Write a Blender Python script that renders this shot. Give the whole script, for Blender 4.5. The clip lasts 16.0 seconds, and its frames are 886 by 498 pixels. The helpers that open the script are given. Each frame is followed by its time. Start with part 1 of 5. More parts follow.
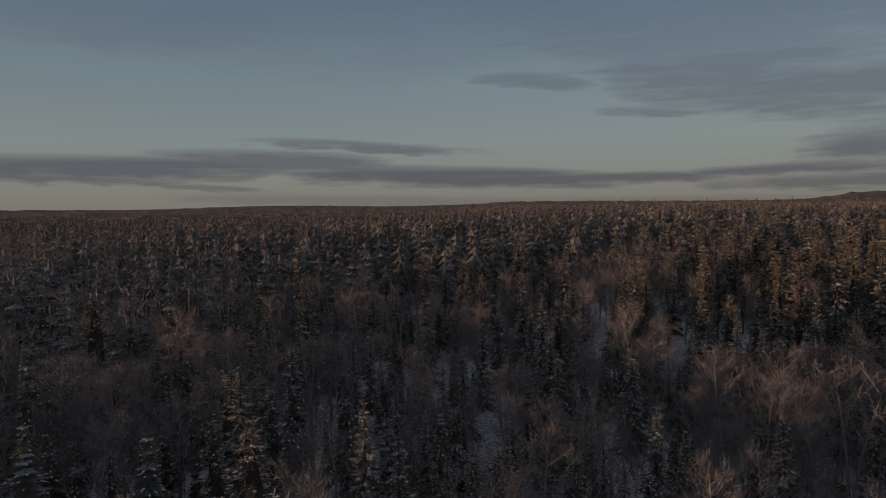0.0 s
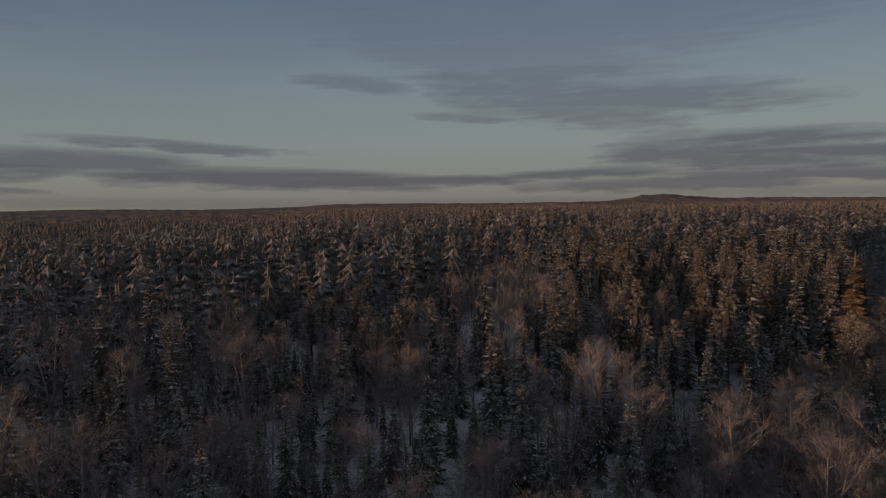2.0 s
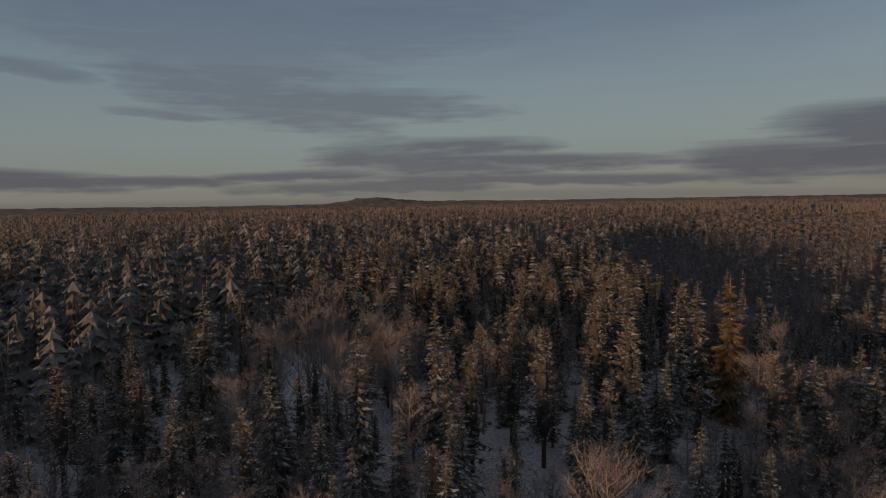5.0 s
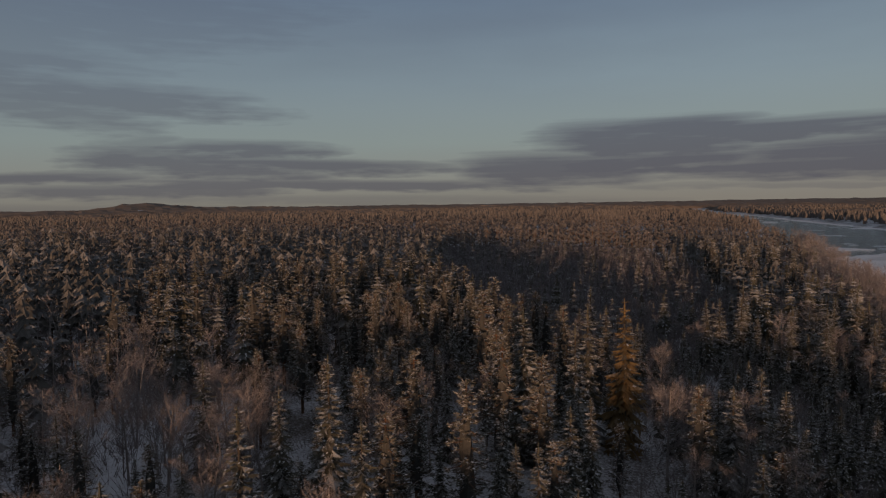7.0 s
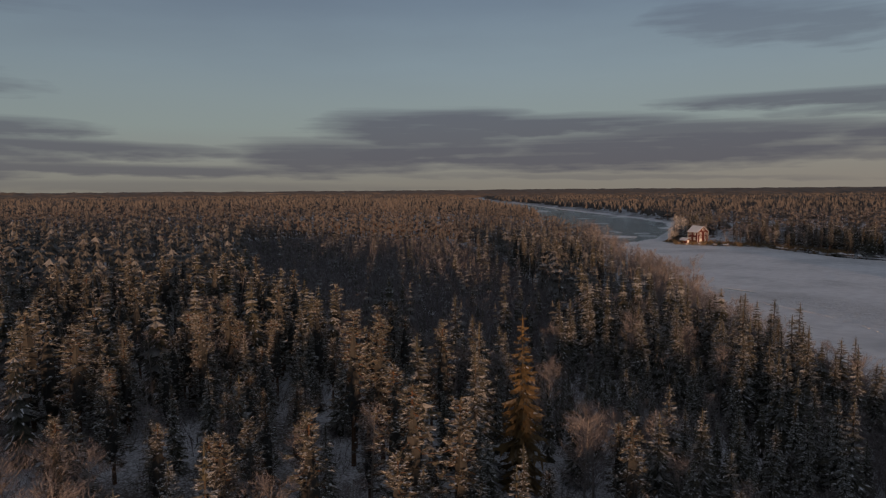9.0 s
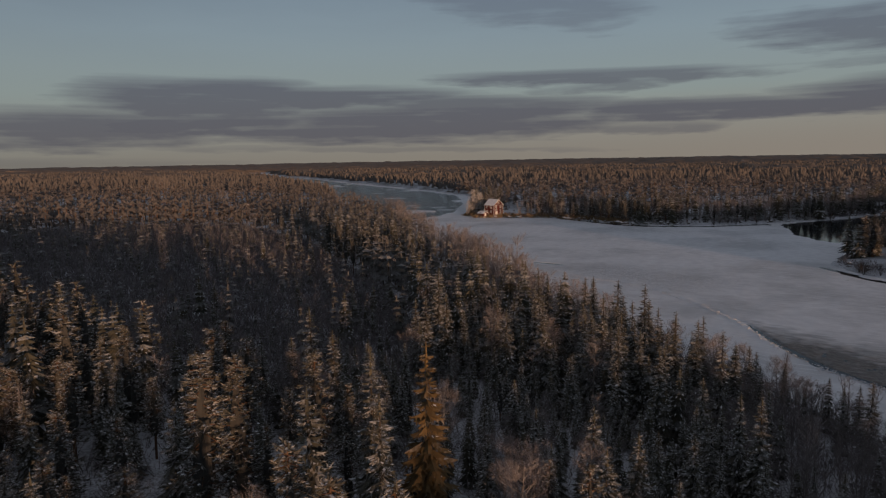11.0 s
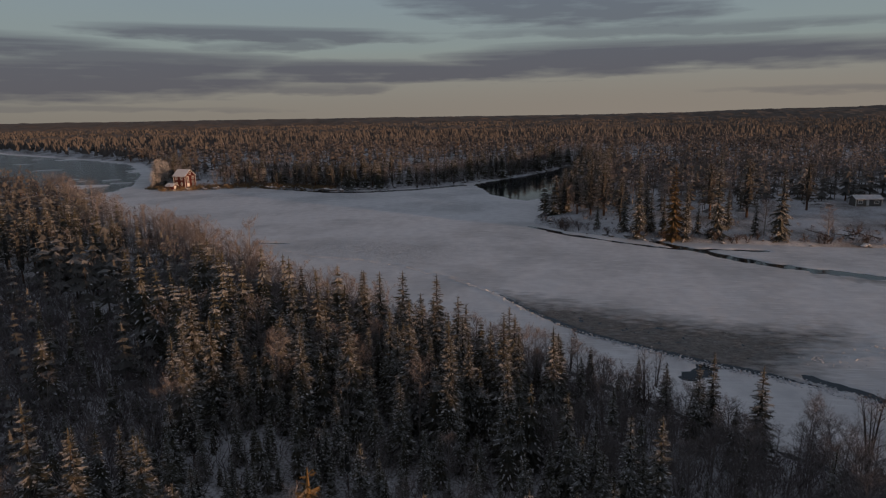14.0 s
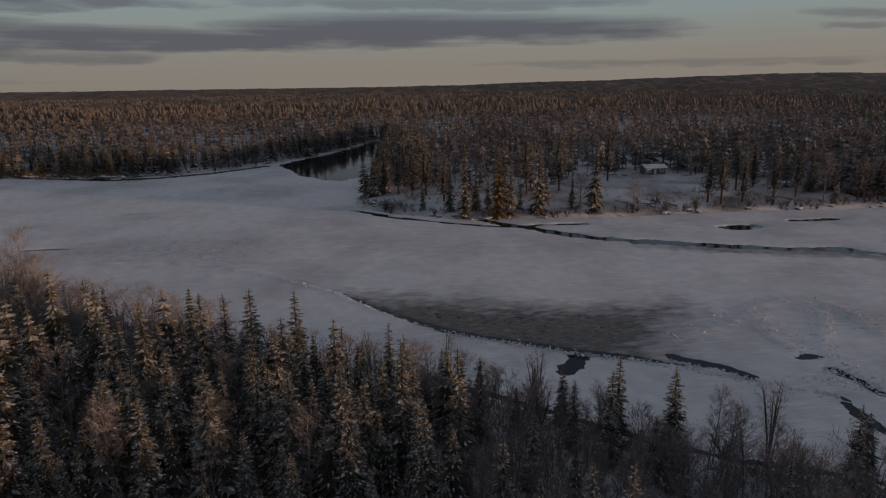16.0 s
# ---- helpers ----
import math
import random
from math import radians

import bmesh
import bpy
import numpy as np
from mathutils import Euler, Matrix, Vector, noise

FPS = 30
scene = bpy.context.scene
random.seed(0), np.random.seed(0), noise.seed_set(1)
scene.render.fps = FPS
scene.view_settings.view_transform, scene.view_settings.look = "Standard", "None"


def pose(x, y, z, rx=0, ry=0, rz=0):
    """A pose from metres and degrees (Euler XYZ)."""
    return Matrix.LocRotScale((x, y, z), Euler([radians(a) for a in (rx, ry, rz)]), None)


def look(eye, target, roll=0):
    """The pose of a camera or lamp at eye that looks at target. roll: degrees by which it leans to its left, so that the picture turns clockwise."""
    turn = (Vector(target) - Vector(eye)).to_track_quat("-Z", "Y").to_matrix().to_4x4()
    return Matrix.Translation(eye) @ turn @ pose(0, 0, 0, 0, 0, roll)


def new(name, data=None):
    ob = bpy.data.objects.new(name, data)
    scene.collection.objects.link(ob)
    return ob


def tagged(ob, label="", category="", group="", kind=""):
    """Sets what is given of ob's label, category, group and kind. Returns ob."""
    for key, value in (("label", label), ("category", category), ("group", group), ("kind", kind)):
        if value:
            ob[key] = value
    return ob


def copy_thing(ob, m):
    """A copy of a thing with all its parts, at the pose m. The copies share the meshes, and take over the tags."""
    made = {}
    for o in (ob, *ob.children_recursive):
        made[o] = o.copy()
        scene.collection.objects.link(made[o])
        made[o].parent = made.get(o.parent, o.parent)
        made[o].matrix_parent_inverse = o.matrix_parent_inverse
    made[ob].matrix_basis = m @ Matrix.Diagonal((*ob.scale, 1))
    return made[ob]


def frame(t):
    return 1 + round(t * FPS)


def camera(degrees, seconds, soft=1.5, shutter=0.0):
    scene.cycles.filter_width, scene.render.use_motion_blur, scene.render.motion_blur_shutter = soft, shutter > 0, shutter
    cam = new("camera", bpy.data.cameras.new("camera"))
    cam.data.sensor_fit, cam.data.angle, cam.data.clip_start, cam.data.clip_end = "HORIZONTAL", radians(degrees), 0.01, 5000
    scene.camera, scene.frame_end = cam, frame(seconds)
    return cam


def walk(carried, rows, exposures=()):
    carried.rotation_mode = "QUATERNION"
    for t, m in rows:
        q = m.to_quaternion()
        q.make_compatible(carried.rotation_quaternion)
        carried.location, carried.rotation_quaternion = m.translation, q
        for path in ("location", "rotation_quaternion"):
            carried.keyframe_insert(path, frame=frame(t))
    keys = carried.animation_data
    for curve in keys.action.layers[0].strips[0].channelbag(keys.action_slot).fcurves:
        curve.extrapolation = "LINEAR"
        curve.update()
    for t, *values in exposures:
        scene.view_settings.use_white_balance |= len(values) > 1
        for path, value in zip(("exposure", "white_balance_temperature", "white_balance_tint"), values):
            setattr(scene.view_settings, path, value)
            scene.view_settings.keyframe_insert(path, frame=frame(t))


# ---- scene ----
cam = camera(68.2, 16.0, soft=1.25)
PATH = [
    (0, (35.222, -19.16, 24.342), (33.864, -17.698, 24.204), -0.8),
    (0.5, (31.242, -18.2, 24.658), (29.984, -16.651, 24.521), -0.9),
    (1, (27.362, -17.054, 25.03), (26.21, -15.425, 24.892), -0.9),
    (1.5, (23.625, -15.719, 25.438), (22.586, -14.016, 25.299), -0.9),
    (2, (20.117, -14.193, 25.848), (19.193, -12.425, 25.709), -1.0),
    (2.5, (16.709, -12.445, 26.227), (15.904, -10.619, 26.088), -0.9),
    (3, (13.265, -10.491, 26.571), (12.589, -8.614, 26.433), -0.9),
    (3.2, (11.997, -9.56, 26.654), (11.37, -7.665, 26.517), -0.9),
    (5.3, (-0.615, 3.187, 28.48), (-0.617, 5.182, 28.335), -1.2),
    (5.5, (-1.595, 4.364, 28.555), (-1.531, 6.358, 28.414), -1.2),
    (6, (-3.589, 7.364, 28.899), (-3.364, 9.346, 28.758), -1.2),
    (6.5, (-5.272, 10.608, 29.251), (-4.887, 12.565, 29.109), -1.2),
    (7, (-6.701, 14.013, 29.56), (-6.159, 15.933, 29.419), -1.0),
    (7.5, (-7.823, 17.478, 29.892), (-7.127, 19.348, 29.751), -0.7),
    (8, (-8.687, 20.838, 30.228), (-7.843, 22.645, 30.079), -0.5),
    (8.5, (-9.213, 24.192, 30.565), (-8.229, 25.926, 30.401), -0.5),
    (9, (-9.579, 27.89, 30.888), (-8.454, 29.533, 30.702), -0.5),
    (9.2, (-9.62, 29.334, 30.961), (-8.441, 30.939, 30.771), -0.5),
    (11.3, (-6.363, 43.998, 32.687), (-4.729, 45.115, 32.399), -0.9),
    (11.5, (-5.877, 45.302, 32.761), (-4.209, 46.365, 32.466), -0.8),
    (12, (-4.475, 48.376, 33.016), (-2.731, 49.301, 32.7), -0.9),
    (12.5, (-2.778, 51.424, 33.29), (-0.968, 52.205, 32.952), -0.9),
    (13, (-0.84, 54.357, 33.599), (1.023, 54.989, 33.239), -0.9),
    (13.5, (1.4, 57.104, 33.92), (3.303, 57.586, 33.537), -0.9),
    (14, (3.856, 59.659, 34.163), (5.787, 59.988, 33.758), -0.9),
    (14.5, (6.528, 62.021, 34.489), (8.473, 62.197, 34.06), -0.9),
    (15, (9.247, 64.233, 34.783), (11.195, 64.254, 34.333), -0.9),
    (15.5, (12.171, 66.118, 35.076), (14.111, 65.987, 34.605), -0.9),
    (16, (15.307, 67.878, 35.286), (17.225, 67.595, 34.794), -0.8),
]
walk(cam, [(t, look(e, g, r)) for t, e, g, r in PATH], [(0, 0.06), (3, 0.03), (6.5, 0.06), (9, 0.10), (12.5, 0.09), (16, 0.03)])

# ---- sky, clouds, sun ----
SUN_FROM = Vector((-0.50, -0.87, 0.040)).normalized()
world = bpy.data.worlds.new("winter_dusk_sky")
scene.world = world
world.use_nodes = True
wn, wl = world.node_tree.nodes, world.node_tree.links
wn.clear()


def wmath(op, a, b=None, clamp=False):
    n = wn.new("ShaderNodeMath")
    n.operation, n.use_clamp = op, clamp
    for k, v in enumerate((a, b)):
        if v is None:
            continue
        if isinstance(v, (int, float)):
            n.inputs[k].default_value = v
        else:
            wl.new(v, n.inputs[k])
    return n.outputs[0]


def wmix(fac, a, b):
    n = wn.new("ShaderNodeMix")
    n.data_type = "RGBA"
    for k, v in ((0, fac), (6, a), (7, b)):
        if isinstance(v, (int, float)):
            n.inputs[k].default_value = v
        elif isinstance(v, tuple):
            n.inputs[k].default_value = (*v, 1)
        else:
            wl.new(v, n.inputs[k])
    return n.outputs[2]


way = wn.new("ShaderNodeTexCoord").outputs["Generated"]
split = wn.new("ShaderNodeSeparateXYZ")
wl.new(way, split.inputs[0])
dx, dy, dz = split.outputs
elev = wmath("MULTIPLY", wmath("ARCSINE", dz), 57.2958)
azim = wmath("MULTIPLY", wmath("ARCTAN2", wmath("MULTIPLY", dx, -1.0), dy), 57.2958)


def streaks(along, up, detail, seed):
    """Noise that is drawn out along the horizon."""
    c = wn.new("ShaderNodeCombineXYZ")
    wl.new(wmath("MULTIPLY", azim, along), c.inputs[0])
    wl.new(wmath("MULTIPLY", elev, up), c.inputs[1])
    c.inputs[2].default_value = seed
    n = wn.new("ShaderNodeTexNoise")
    n.inputs["Scale"].default_value, n.inputs["Detail"].default_value = 1.0, detail
    wl.new(c.outputs[0], n.inputs["Vector"])
    return n.outputs["Fac"]


wave = wmath("SUBTRACT", streaks(0.10, 0.45, 4, 3.1), 0.5)
fray = wmath("SUBTRACT", streaks(0.30, 1.9, 5, 9.7), 0.5)
az_w = wmath("ADD", azim, wmath("MULTIPLY", wave, 9.0))
lamina = wmath("SUBTRACT", streaks(0.06, 2.9, 6, 4.4), 0.5)
el_w = wmath("ADD", elev, wmath("MULTIPLY", fray, 0.8))
cover = [0.0]


def cloud(az, el, wide, high, slope, dense):
    """One flat bank of cloud: its middle, half width and half height in degrees."""
    u = wmath("SUBTRACT", az_w, az)
    v = wmath("SUBTRACT", el_w, wmath("ADD", wmath("MULTIPLY", u, slope), el))
    u = wmath("DIVIDE", u, wide)
    v = wmath("DIVIDE", v, high)
    r = wmath("ADD", wmath("POWER", wmath("ABSOLUTE", u), 3.0), wmath("MULTIPLY", v, v))
    f = wmath("MULTIPLY", wmath("SUBTRACT", 1.5, r), 0.75)
    f = wmath("ADD", f, wmath("MULTIPLY", lamina, 0.8))
    f = wmath("ADD", f, wmath("MULTIPLY", fray, 1.6 if dense < 0.85 else 0.9), True)
    cover[0] = wmath("MAXIMUM", cover[0], wmath("MULTIPLY", f, dense))


cloud(70.4, 3.10, 16.7, 0.99, -0.004, 0.9)
cloud(56.5, 3.73, 9.6, 0.84, 0.040, 0.8)
cloud(42.1, 2.32, 14.4, 0.89, 0.036, 0.95)
cloud(27.7, 1.97, 9.5, 0.49, 0.010, 0.9)
cloud(15.6, 2.32, 7.7, 0.49, -0.027, 0.85)
cloud(50.1, 4.98, 9.5, 0.45, 0.045, 0.7)
cloud(73.0, 2.35, 7.1, 0.45, 0.048, 0.8)
cloud(62.7, 1.54, 5.2, 0.30, 0.072, 0.6)
cloud(49.4, 0.36, 17.0, 0.49, 0.023, 0.35)
cloud(34.6, 10.15, 4.7, 0.69, 0.085, 0.5)
cloud(18.3, 8.81, 11.6, 2.23, 0.175, 0.55)
cloud(24.8, 7.33, 3.7, 0.40, 0.062, 0.5)
cloud(22.8, 12.76, 16.4, 2.97, 0.161, 0.35)
cloud(66.8, 13.98, 10.9, 1.98, -0.064, 0.25)
cloud(4.0, 3.33, 9.3, 1.39, 0.105, 0.8)
cloud(8.5, 1.28, 12.2, 0.54, 0.002, 0.75)
cloud(21.0, -0.04, 21.3, 0.45, 0.010, 0.35)
cloud(17.4, 10.84, 6.9, 0.79, 0.019, 0.5)
cloud(10.2, 8.44, 12.1, 1.39, 0.045, 0.6)
cloud(8.3, 5.27, 3.3, 0.49, -0.031, 0.4)
cloud(1.0, 4.55, 8.7, 0.89, 0.000, 0.8)
cloud(-4.1, 3.30, 13.9, 0.69, 0.031, 0.85)
cloud(-6.0, 1.65, 21.4, 0.49, 0.018, 0.8)
cloud(-24.9, 2.67, 8.6, 1.48, 0.030, 0.9)
cloud(-33.3, 4.68, 9.6, 1.88, 0.022, 0.9)
cloud(13.4, 14.04, 21.2, 2.97, -0.057, 0.35)
cloud(-10.9, 0.29, 22.7, 0.45, 0.017, 0.3)
cloud(-40.9, 5.14, 15.3, 0.99, 0.006, 0.9)
cloud(-32.9, 2.98, 12.1, 0.99, -0.011, 0.95)
cloud(-51.4, 2.53, 18.0, 1.19, -0.012, 0.95)
cloud(-57.5, 4.38, 12.5, 0.89, 0.039, 0.85)
cloud(-61.6, 6.43, 8.9, 0.64, -0.000, 0.8)
cloud(-60.4, 12.33, 8.7, 1.73, 0.147, 0.5)
cloud(-47.0, 0.84, 19.1, 0.25, 0.016, 0.35)
cloud(-35.2, 5.63, 7.7, 1.09, -0.010, 0.9)
cloud(-52.4, 3.56, 15.4, 1.19, -0.022, 0.95)
cloud(-74.6, 3.68, 11.7, 0.79, 0.024, 0.95)
cloud(-65.9, 6.44, 13.6, 0.64, 0.008, 0.75)
cloud(-91.1, 4.03, 11.5, 1.19, 0.004, 0.95)
cloud(-89.7, 8.30, 12.5, 1.73, 0.062, 0.75)
cloud(-73.7, 2.37, 3.6, 0.30, 0.020, 0.3)
cloud(-78.7, 3.43, 16.1, 0.79, -0.011, 0.95)
cloud(-100.5, 4.35, 17.1, 1.09, 0.023, 0.95)
cloud(-93.6, 3.35, 5.8, 0.59, 0.022, 0.9)
cloud(-71.6, 2.17, 5.2, 0.45, -0.006, 0.6)
cloud(-69.6, 5.83, 9.6, 0.45, -0.053, 0.6)
cloud(-97.9, 6.26, 15.2, 0.49, 0.011, 0.5)
cloud(-129.2, 4.45, 2.3, 0.35, 0.055, 0.5)
cloud(-129.5, 3.60, 1.7, 0.20, 0.047, 0.5)
cloud(-118.1, 1.32, 15.3, 0.30, 0.009, 0.4)

high_veil = wmath("MULTIPLY", wmath("SUBTRACT", streaks(0.035, 0.16, 5, 21.0), 0.42, True), 1.6, True)
high_veil = wmath("MULTIPLY", high_veil, wmath("MULTIPLY", wmath("SUBTRACT", elev, 7.0), 0.09, True))
cover[0] = wmath("MAXIMUM", cover[0], high_veil)

nishita = wn.new("ShaderNodeTexSky")
nishita.sky_type, nishita.sun_disc = "NISHITA", False
nishita.sun_elevation = math.asin(SUN_FROM.z)
nishita.sun_rotation = math.atan2(SUN_FROM.x, SUN_FROM.y)
nishita.dust_density, nishita.air_density = 1.6, 1.0
dim = wn.new("ShaderNodeVectorMath")
dim.operation = "SCALE"
wl.new(nishita.outputs[0], dim.inputs[0])
dim.inputs["Scale"].default_value = 0.05

ramp = wn.new("ShaderNodeValToRGB")
wl.new(wmath("DIVIDE", elev, 60.0, True), ramp.inputs[0])
stops = ramp.color_ramp.elements
for spot, col in ((0.0, (0.200, 0.186, 0.158)), (0.035, (0.226, 0.230, 0.208)), (0.085, (0.228, 0.268, 0.262)),
                  (0.17, (0.200, 0.255, 0.292)), (0.30, (0.120, 0.166, 0.236)), (0.55, (0.146, 0.159, 0.188)), (1.0, (0.160, 0.168, 0.192))):
    e = stops[0] if spot == 0.0 else stops[len(stops) - 1] if spot == 1.0 else stops.new(spot)
    e.position, e.color = spot, (*col, 1)
clear_sky = wmix(0.955, dim.outputs[0], ramp.outputs[0])
warm = wmath("MULTIPLY", wmath("SUBTRACT", wmath("MULTIPLY", azim, -0.0125), 0.20, True), wmath("SUBTRACT", 1.0, wmath("DIVIDE", elev, 5.5, True)))
clear_sky = wmix(warm, clear_sky, (0.236, 0.206, 0.174))
side_dim = wmath("SUBTRACT", 1.0, wmath("MULTIPLY", wmath("MULTIPLY", wmath("MAXIMUM", wmath("MINIMUM", azim, 60.0), -40.0), 0.0022), wmath("DIVIDE", elev, 9.0, True)))
shaded = wn.new("ShaderNodeVectorMath")
shaded.operation = "SCALE"
wl.new(clear_sky, shaded.inputs[0])
wl.new(side_dim, shaded.inputs["Scale"])
clear_sky = shaded.outputs[0]
grey = wmix(wmath("DIVIDE", elev, 14.0, True), (0.092, 0.088, 0.100), (0.092, 0.108, 0.150))
sky = wmix(wmath("MULTIPLY", cover[0], 0.95), clear_sky, grey)
back = wn.new("ShaderNodeBackground")
wl.new(sky, back.inputs[0])
back.inputs[1].default_value = 1.0
wout = wn.new("ShaderNodeOutputWorld")
wl.new(back.outputs[0], wout.inputs[0])

sun = new("sun", bpy.data.lights.new("sun", "SUN"))
sun.data.energy, sun.data.color, sun.data.angle = 3.1, (1.0, 0.60, 0.36), radians(0.7)
sun.matrix_world = look(SUN_FROM * 500, (0, 0, 0))
tagged(sun, kind="structure")


# ---- materials ----
def material(name, rough=0.8, metal=0.0, spec=0.3):
    m = bpy.data.materials.new(name)
    m.use_nodes = True
    b = m.node_tree.nodes["Principled BSDF"]
    b.inputs["Roughness"].default_value, b.inputs["Metallic"].default_value = rough, metal
    b.inputs["Specular IOR Level"].default_value = spec
    return m, m.node_tree.nodes, m.node_tree.links, b


def coords(nodes, links, stretch=(1, 1, 1)):
    c, m = nodes.new("ShaderNodeTexCoord"), nodes.new("ShaderNodeMapping")
    m.inputs["Scale"].default_value = stretch
    links.new(c.outputs["Object"], m.inputs[0])
    return m.outputs[0]


def noise_of(nodes, links, vector, scale, detail=4.0, rough=0.55):
    n = nodes.new("ShaderNodeTexNoise")
    n.inputs["Scale"].default_value, n.inputs["Detail"].default_value, n.inputs["Roughness"].default_value = scale, detail, rough
    links.new(vector, n.inputs["Vector"])
    return n.outputs["Fac"]


def band(nodes, links, value, lo, hi):
    n = nodes.new("ShaderNodeMapRange")
    n.inputs[1].default_value, n.inputs[2].default_value = lo, hi
    links.new(value, n.inputs[0])
    return n.outputs[0]


def blend(nodes, links, fac, a, b):
    n = nodes.new("ShaderNodeMix")
    n.data_type = "RGBA"
    for k, v in ((0, fac), (6, a), (7, b)):
        if isinstance(v, (int, float)):
            n.inputs[k].default_value = v
        elif isinstance(v, tuple):
            n.inputs[k].default_value = (*v, 1)
        else:
            links.new(v, n.inputs[k])
    return n.outputs[2]


def math_of(nodes, links, op, a, b=0.0, clamp=False):
    n = nodes.new("ShaderNodeMath")
    n.operation, n.use_clamp = op, clamp
    for k, v in enumerate((a, b)):
        if isinstance(v, (int, float)):
            n.inputs[k].default_value = v
        else:
            links.new(v, n.inputs[k])
    return n.outputs[0]


def bump(nodes, links, height, bsdf, strength, distance):
    n = nodes.new("ShaderNodeBump")
    n.inputs["Strength"].default_value, n.inputs["Distance"].default_value = strength, distance
    links.new(height, n.inputs["Height"])
    links.new(n.outputs[0], bsdf.inputs["Normal"])


def plain(name, dark, light, scale=3.0, rough=0.8, stretch=(1, 1, 1), relief=0.0, spec=0.3, isle=0.0):
    """A surface that varies between two colours at two scales, and from piece to piece."""
    m, n, l, b = material(name, rough, spec=spec)
    v = coords(n, l, stretch)
    big, fine = noise_of(n, l, v, scale, 4), noise_of(n, l, v, scale * 7.3, 3)
    f = math_of(n, l, "ADD", math_of(n, l, "MULTIPLY", big, 0.65), math_of(n, l, "MULTIPLY", fine, 0.35))
    f = band(n, l, f, 0.34, 0.66)
    if isle:
        own = n.new("ShaderNodeObjectInfo").outputs["Random"]
        piece = n.new("ShaderNodeNewGeometry").outputs["Random Per Island"]
        mixed = math_of(n, l, "FRACT", math_of(n, l, "ADD", own, math_of(n, l, "MULTIPLY", piece, 3.7)))
        f = math_of(n, l, "ADD", math_of(n, l, "MULTIPLY", f, 1 - isle), math_of(n, l, "MULTIPLY", mixed, isle))
    l.new(blend(n, l, f, dark, light), b.inputs["Base Color"])
    if relief:
        bump(n, l, fine, b, 0.6, relief)
    return m


def frosted(name, dark, light, frost, low, high, isle=0.5):
    """Needles or twigs with hoar frost on what faces up."""
    m, n, l, b = material(name, 0.85, spec=0.15)
    v = coords(n, l)
    big = noise_of(n, l, v, 1.1, 3)
    geo = n.new("ShaderNodeNewGeometry")
    up = n.new("ShaderNodeSeparateXYZ")
    l.new(geo.outputs["Normal"], up.inputs[0])
    own = n.new("ShaderNodeObjectInfo").outputs["Random"]
    mixed = math_of(n, l, "FRACT", math_of(n, l, "ADD", own, math_of(n, l, "MULTIPLY", geo.outputs["Random Per Island"], 3.7)))
    f = math_of(n, l, "ADD", math_of(n, l, "MULTIPLY", big, 1 - isle), math_of(n, l, "MULTIPLY", mixed, isle))
    base = blend(n, l, f, dark, light)
    chance = math_of(n, l, "FRACT", math_of(n, l, "MULTIPLY", math_of(n, l, "ADD", geo.outputs["Random Per Island"], own), 7.31))
    white = math_of(n, l, "ADD", math_of(n, l, "MULTIPLY", math_of(n, l, "ABSOLUTE", up.outputs[2]), 0.32), math_of(n, l, "MULTIPLY", noise_of(n, l, v, 6.0, 3), 0.36))
    white = math_of(n, l, "ADD", white, math_of(n, l, "MULTIPLY", chance, 0.48))
    l.new(blend(n, l, band(n, l, white, low, high), base, frost), b.inputs["Base Color"])
    return m


NEEDLE = frosted("spruce_needles", (0.049, 0.052, 0.047), (0.114, 0.099, 0.067), (0.44, 0.43, 0.43), 0.68, 1.0)
# the gold of the low sun is put into this needle colour
AMBER = frosted("sun_gold_spruce_needles", (0.088, 0.060, 0.032), (0.200, 0.128, 0.056), (0.40, 0.34, 0.28), 0.84, 1.06)
PINE = frosted("pine_needles", (0.055, 0.058, 0.052), (0.132, 0.116, 0.088), (0.54, 0.52, 0.51), 0.60, 0.96)
TWIG = frosted("frosted_twigs", (0.125, 0.107, 0.108), (0.225, 0.196, 0.196), (0.42, 0.39, 0.39), 0.55, 1.0)
DUSKY = frosted("dusky_twigs", (0.105, 0.092, 0.096), (0.20, 0.176, 0.182), (0.40, 0.38, 0.39), 0.50, 1.0)
HOAR = frosted("white_hoarfrost_twigs", (0.32, 0.29, 0.27), (0.45, 0.42, 0.40), (0.70, 0.66, 0.63), 0.35, 0.95)
SNOWY = plain("branch_snow", (0.55, 0.55, 0.57), (0.76, 0.75, 0.76), 2.0, 0.7, isle=0.4)
BARK = plain("spruce_bark", (0.035, 0.028, 0.022), (0.085, 0.065, 0.05), 4.0, 0.9, (1, 1, 0.25), 0.02)
PINE_BARK = plain("pine_bark", (0.06, 0.035, 0.022), (0.16, 0.085, 0.05), 4.0, 0.9, (1, 1, 0.25), 0.02)
BIRCH_BARK = plain("pale_birch_bark", (0.13, 0.11, 0.10), (0.36, 0.32, 0.30), 3.0, 0.8, (1, 1, 0.6), 0.01)
# canopy colour lightened and warmed for aerial haze, besides its frost
CANOPY = plain("hazy_far_canopy", (0.075, 0.060, 0.050), (0.19, 0.150, 0.125), 0.020, 0.95, isle=0.25)
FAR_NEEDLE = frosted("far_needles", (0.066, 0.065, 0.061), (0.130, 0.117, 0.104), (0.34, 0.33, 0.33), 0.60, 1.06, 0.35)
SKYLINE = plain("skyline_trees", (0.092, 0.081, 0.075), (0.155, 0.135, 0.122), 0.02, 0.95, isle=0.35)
# needles deep in the crown, with their shade put into the colour
INNER_SHADE = plain("shaded_inner_needles", (0.040, 0.040, 0.038), (0.066, 0.060, 0.054), 4.0, 0.9)


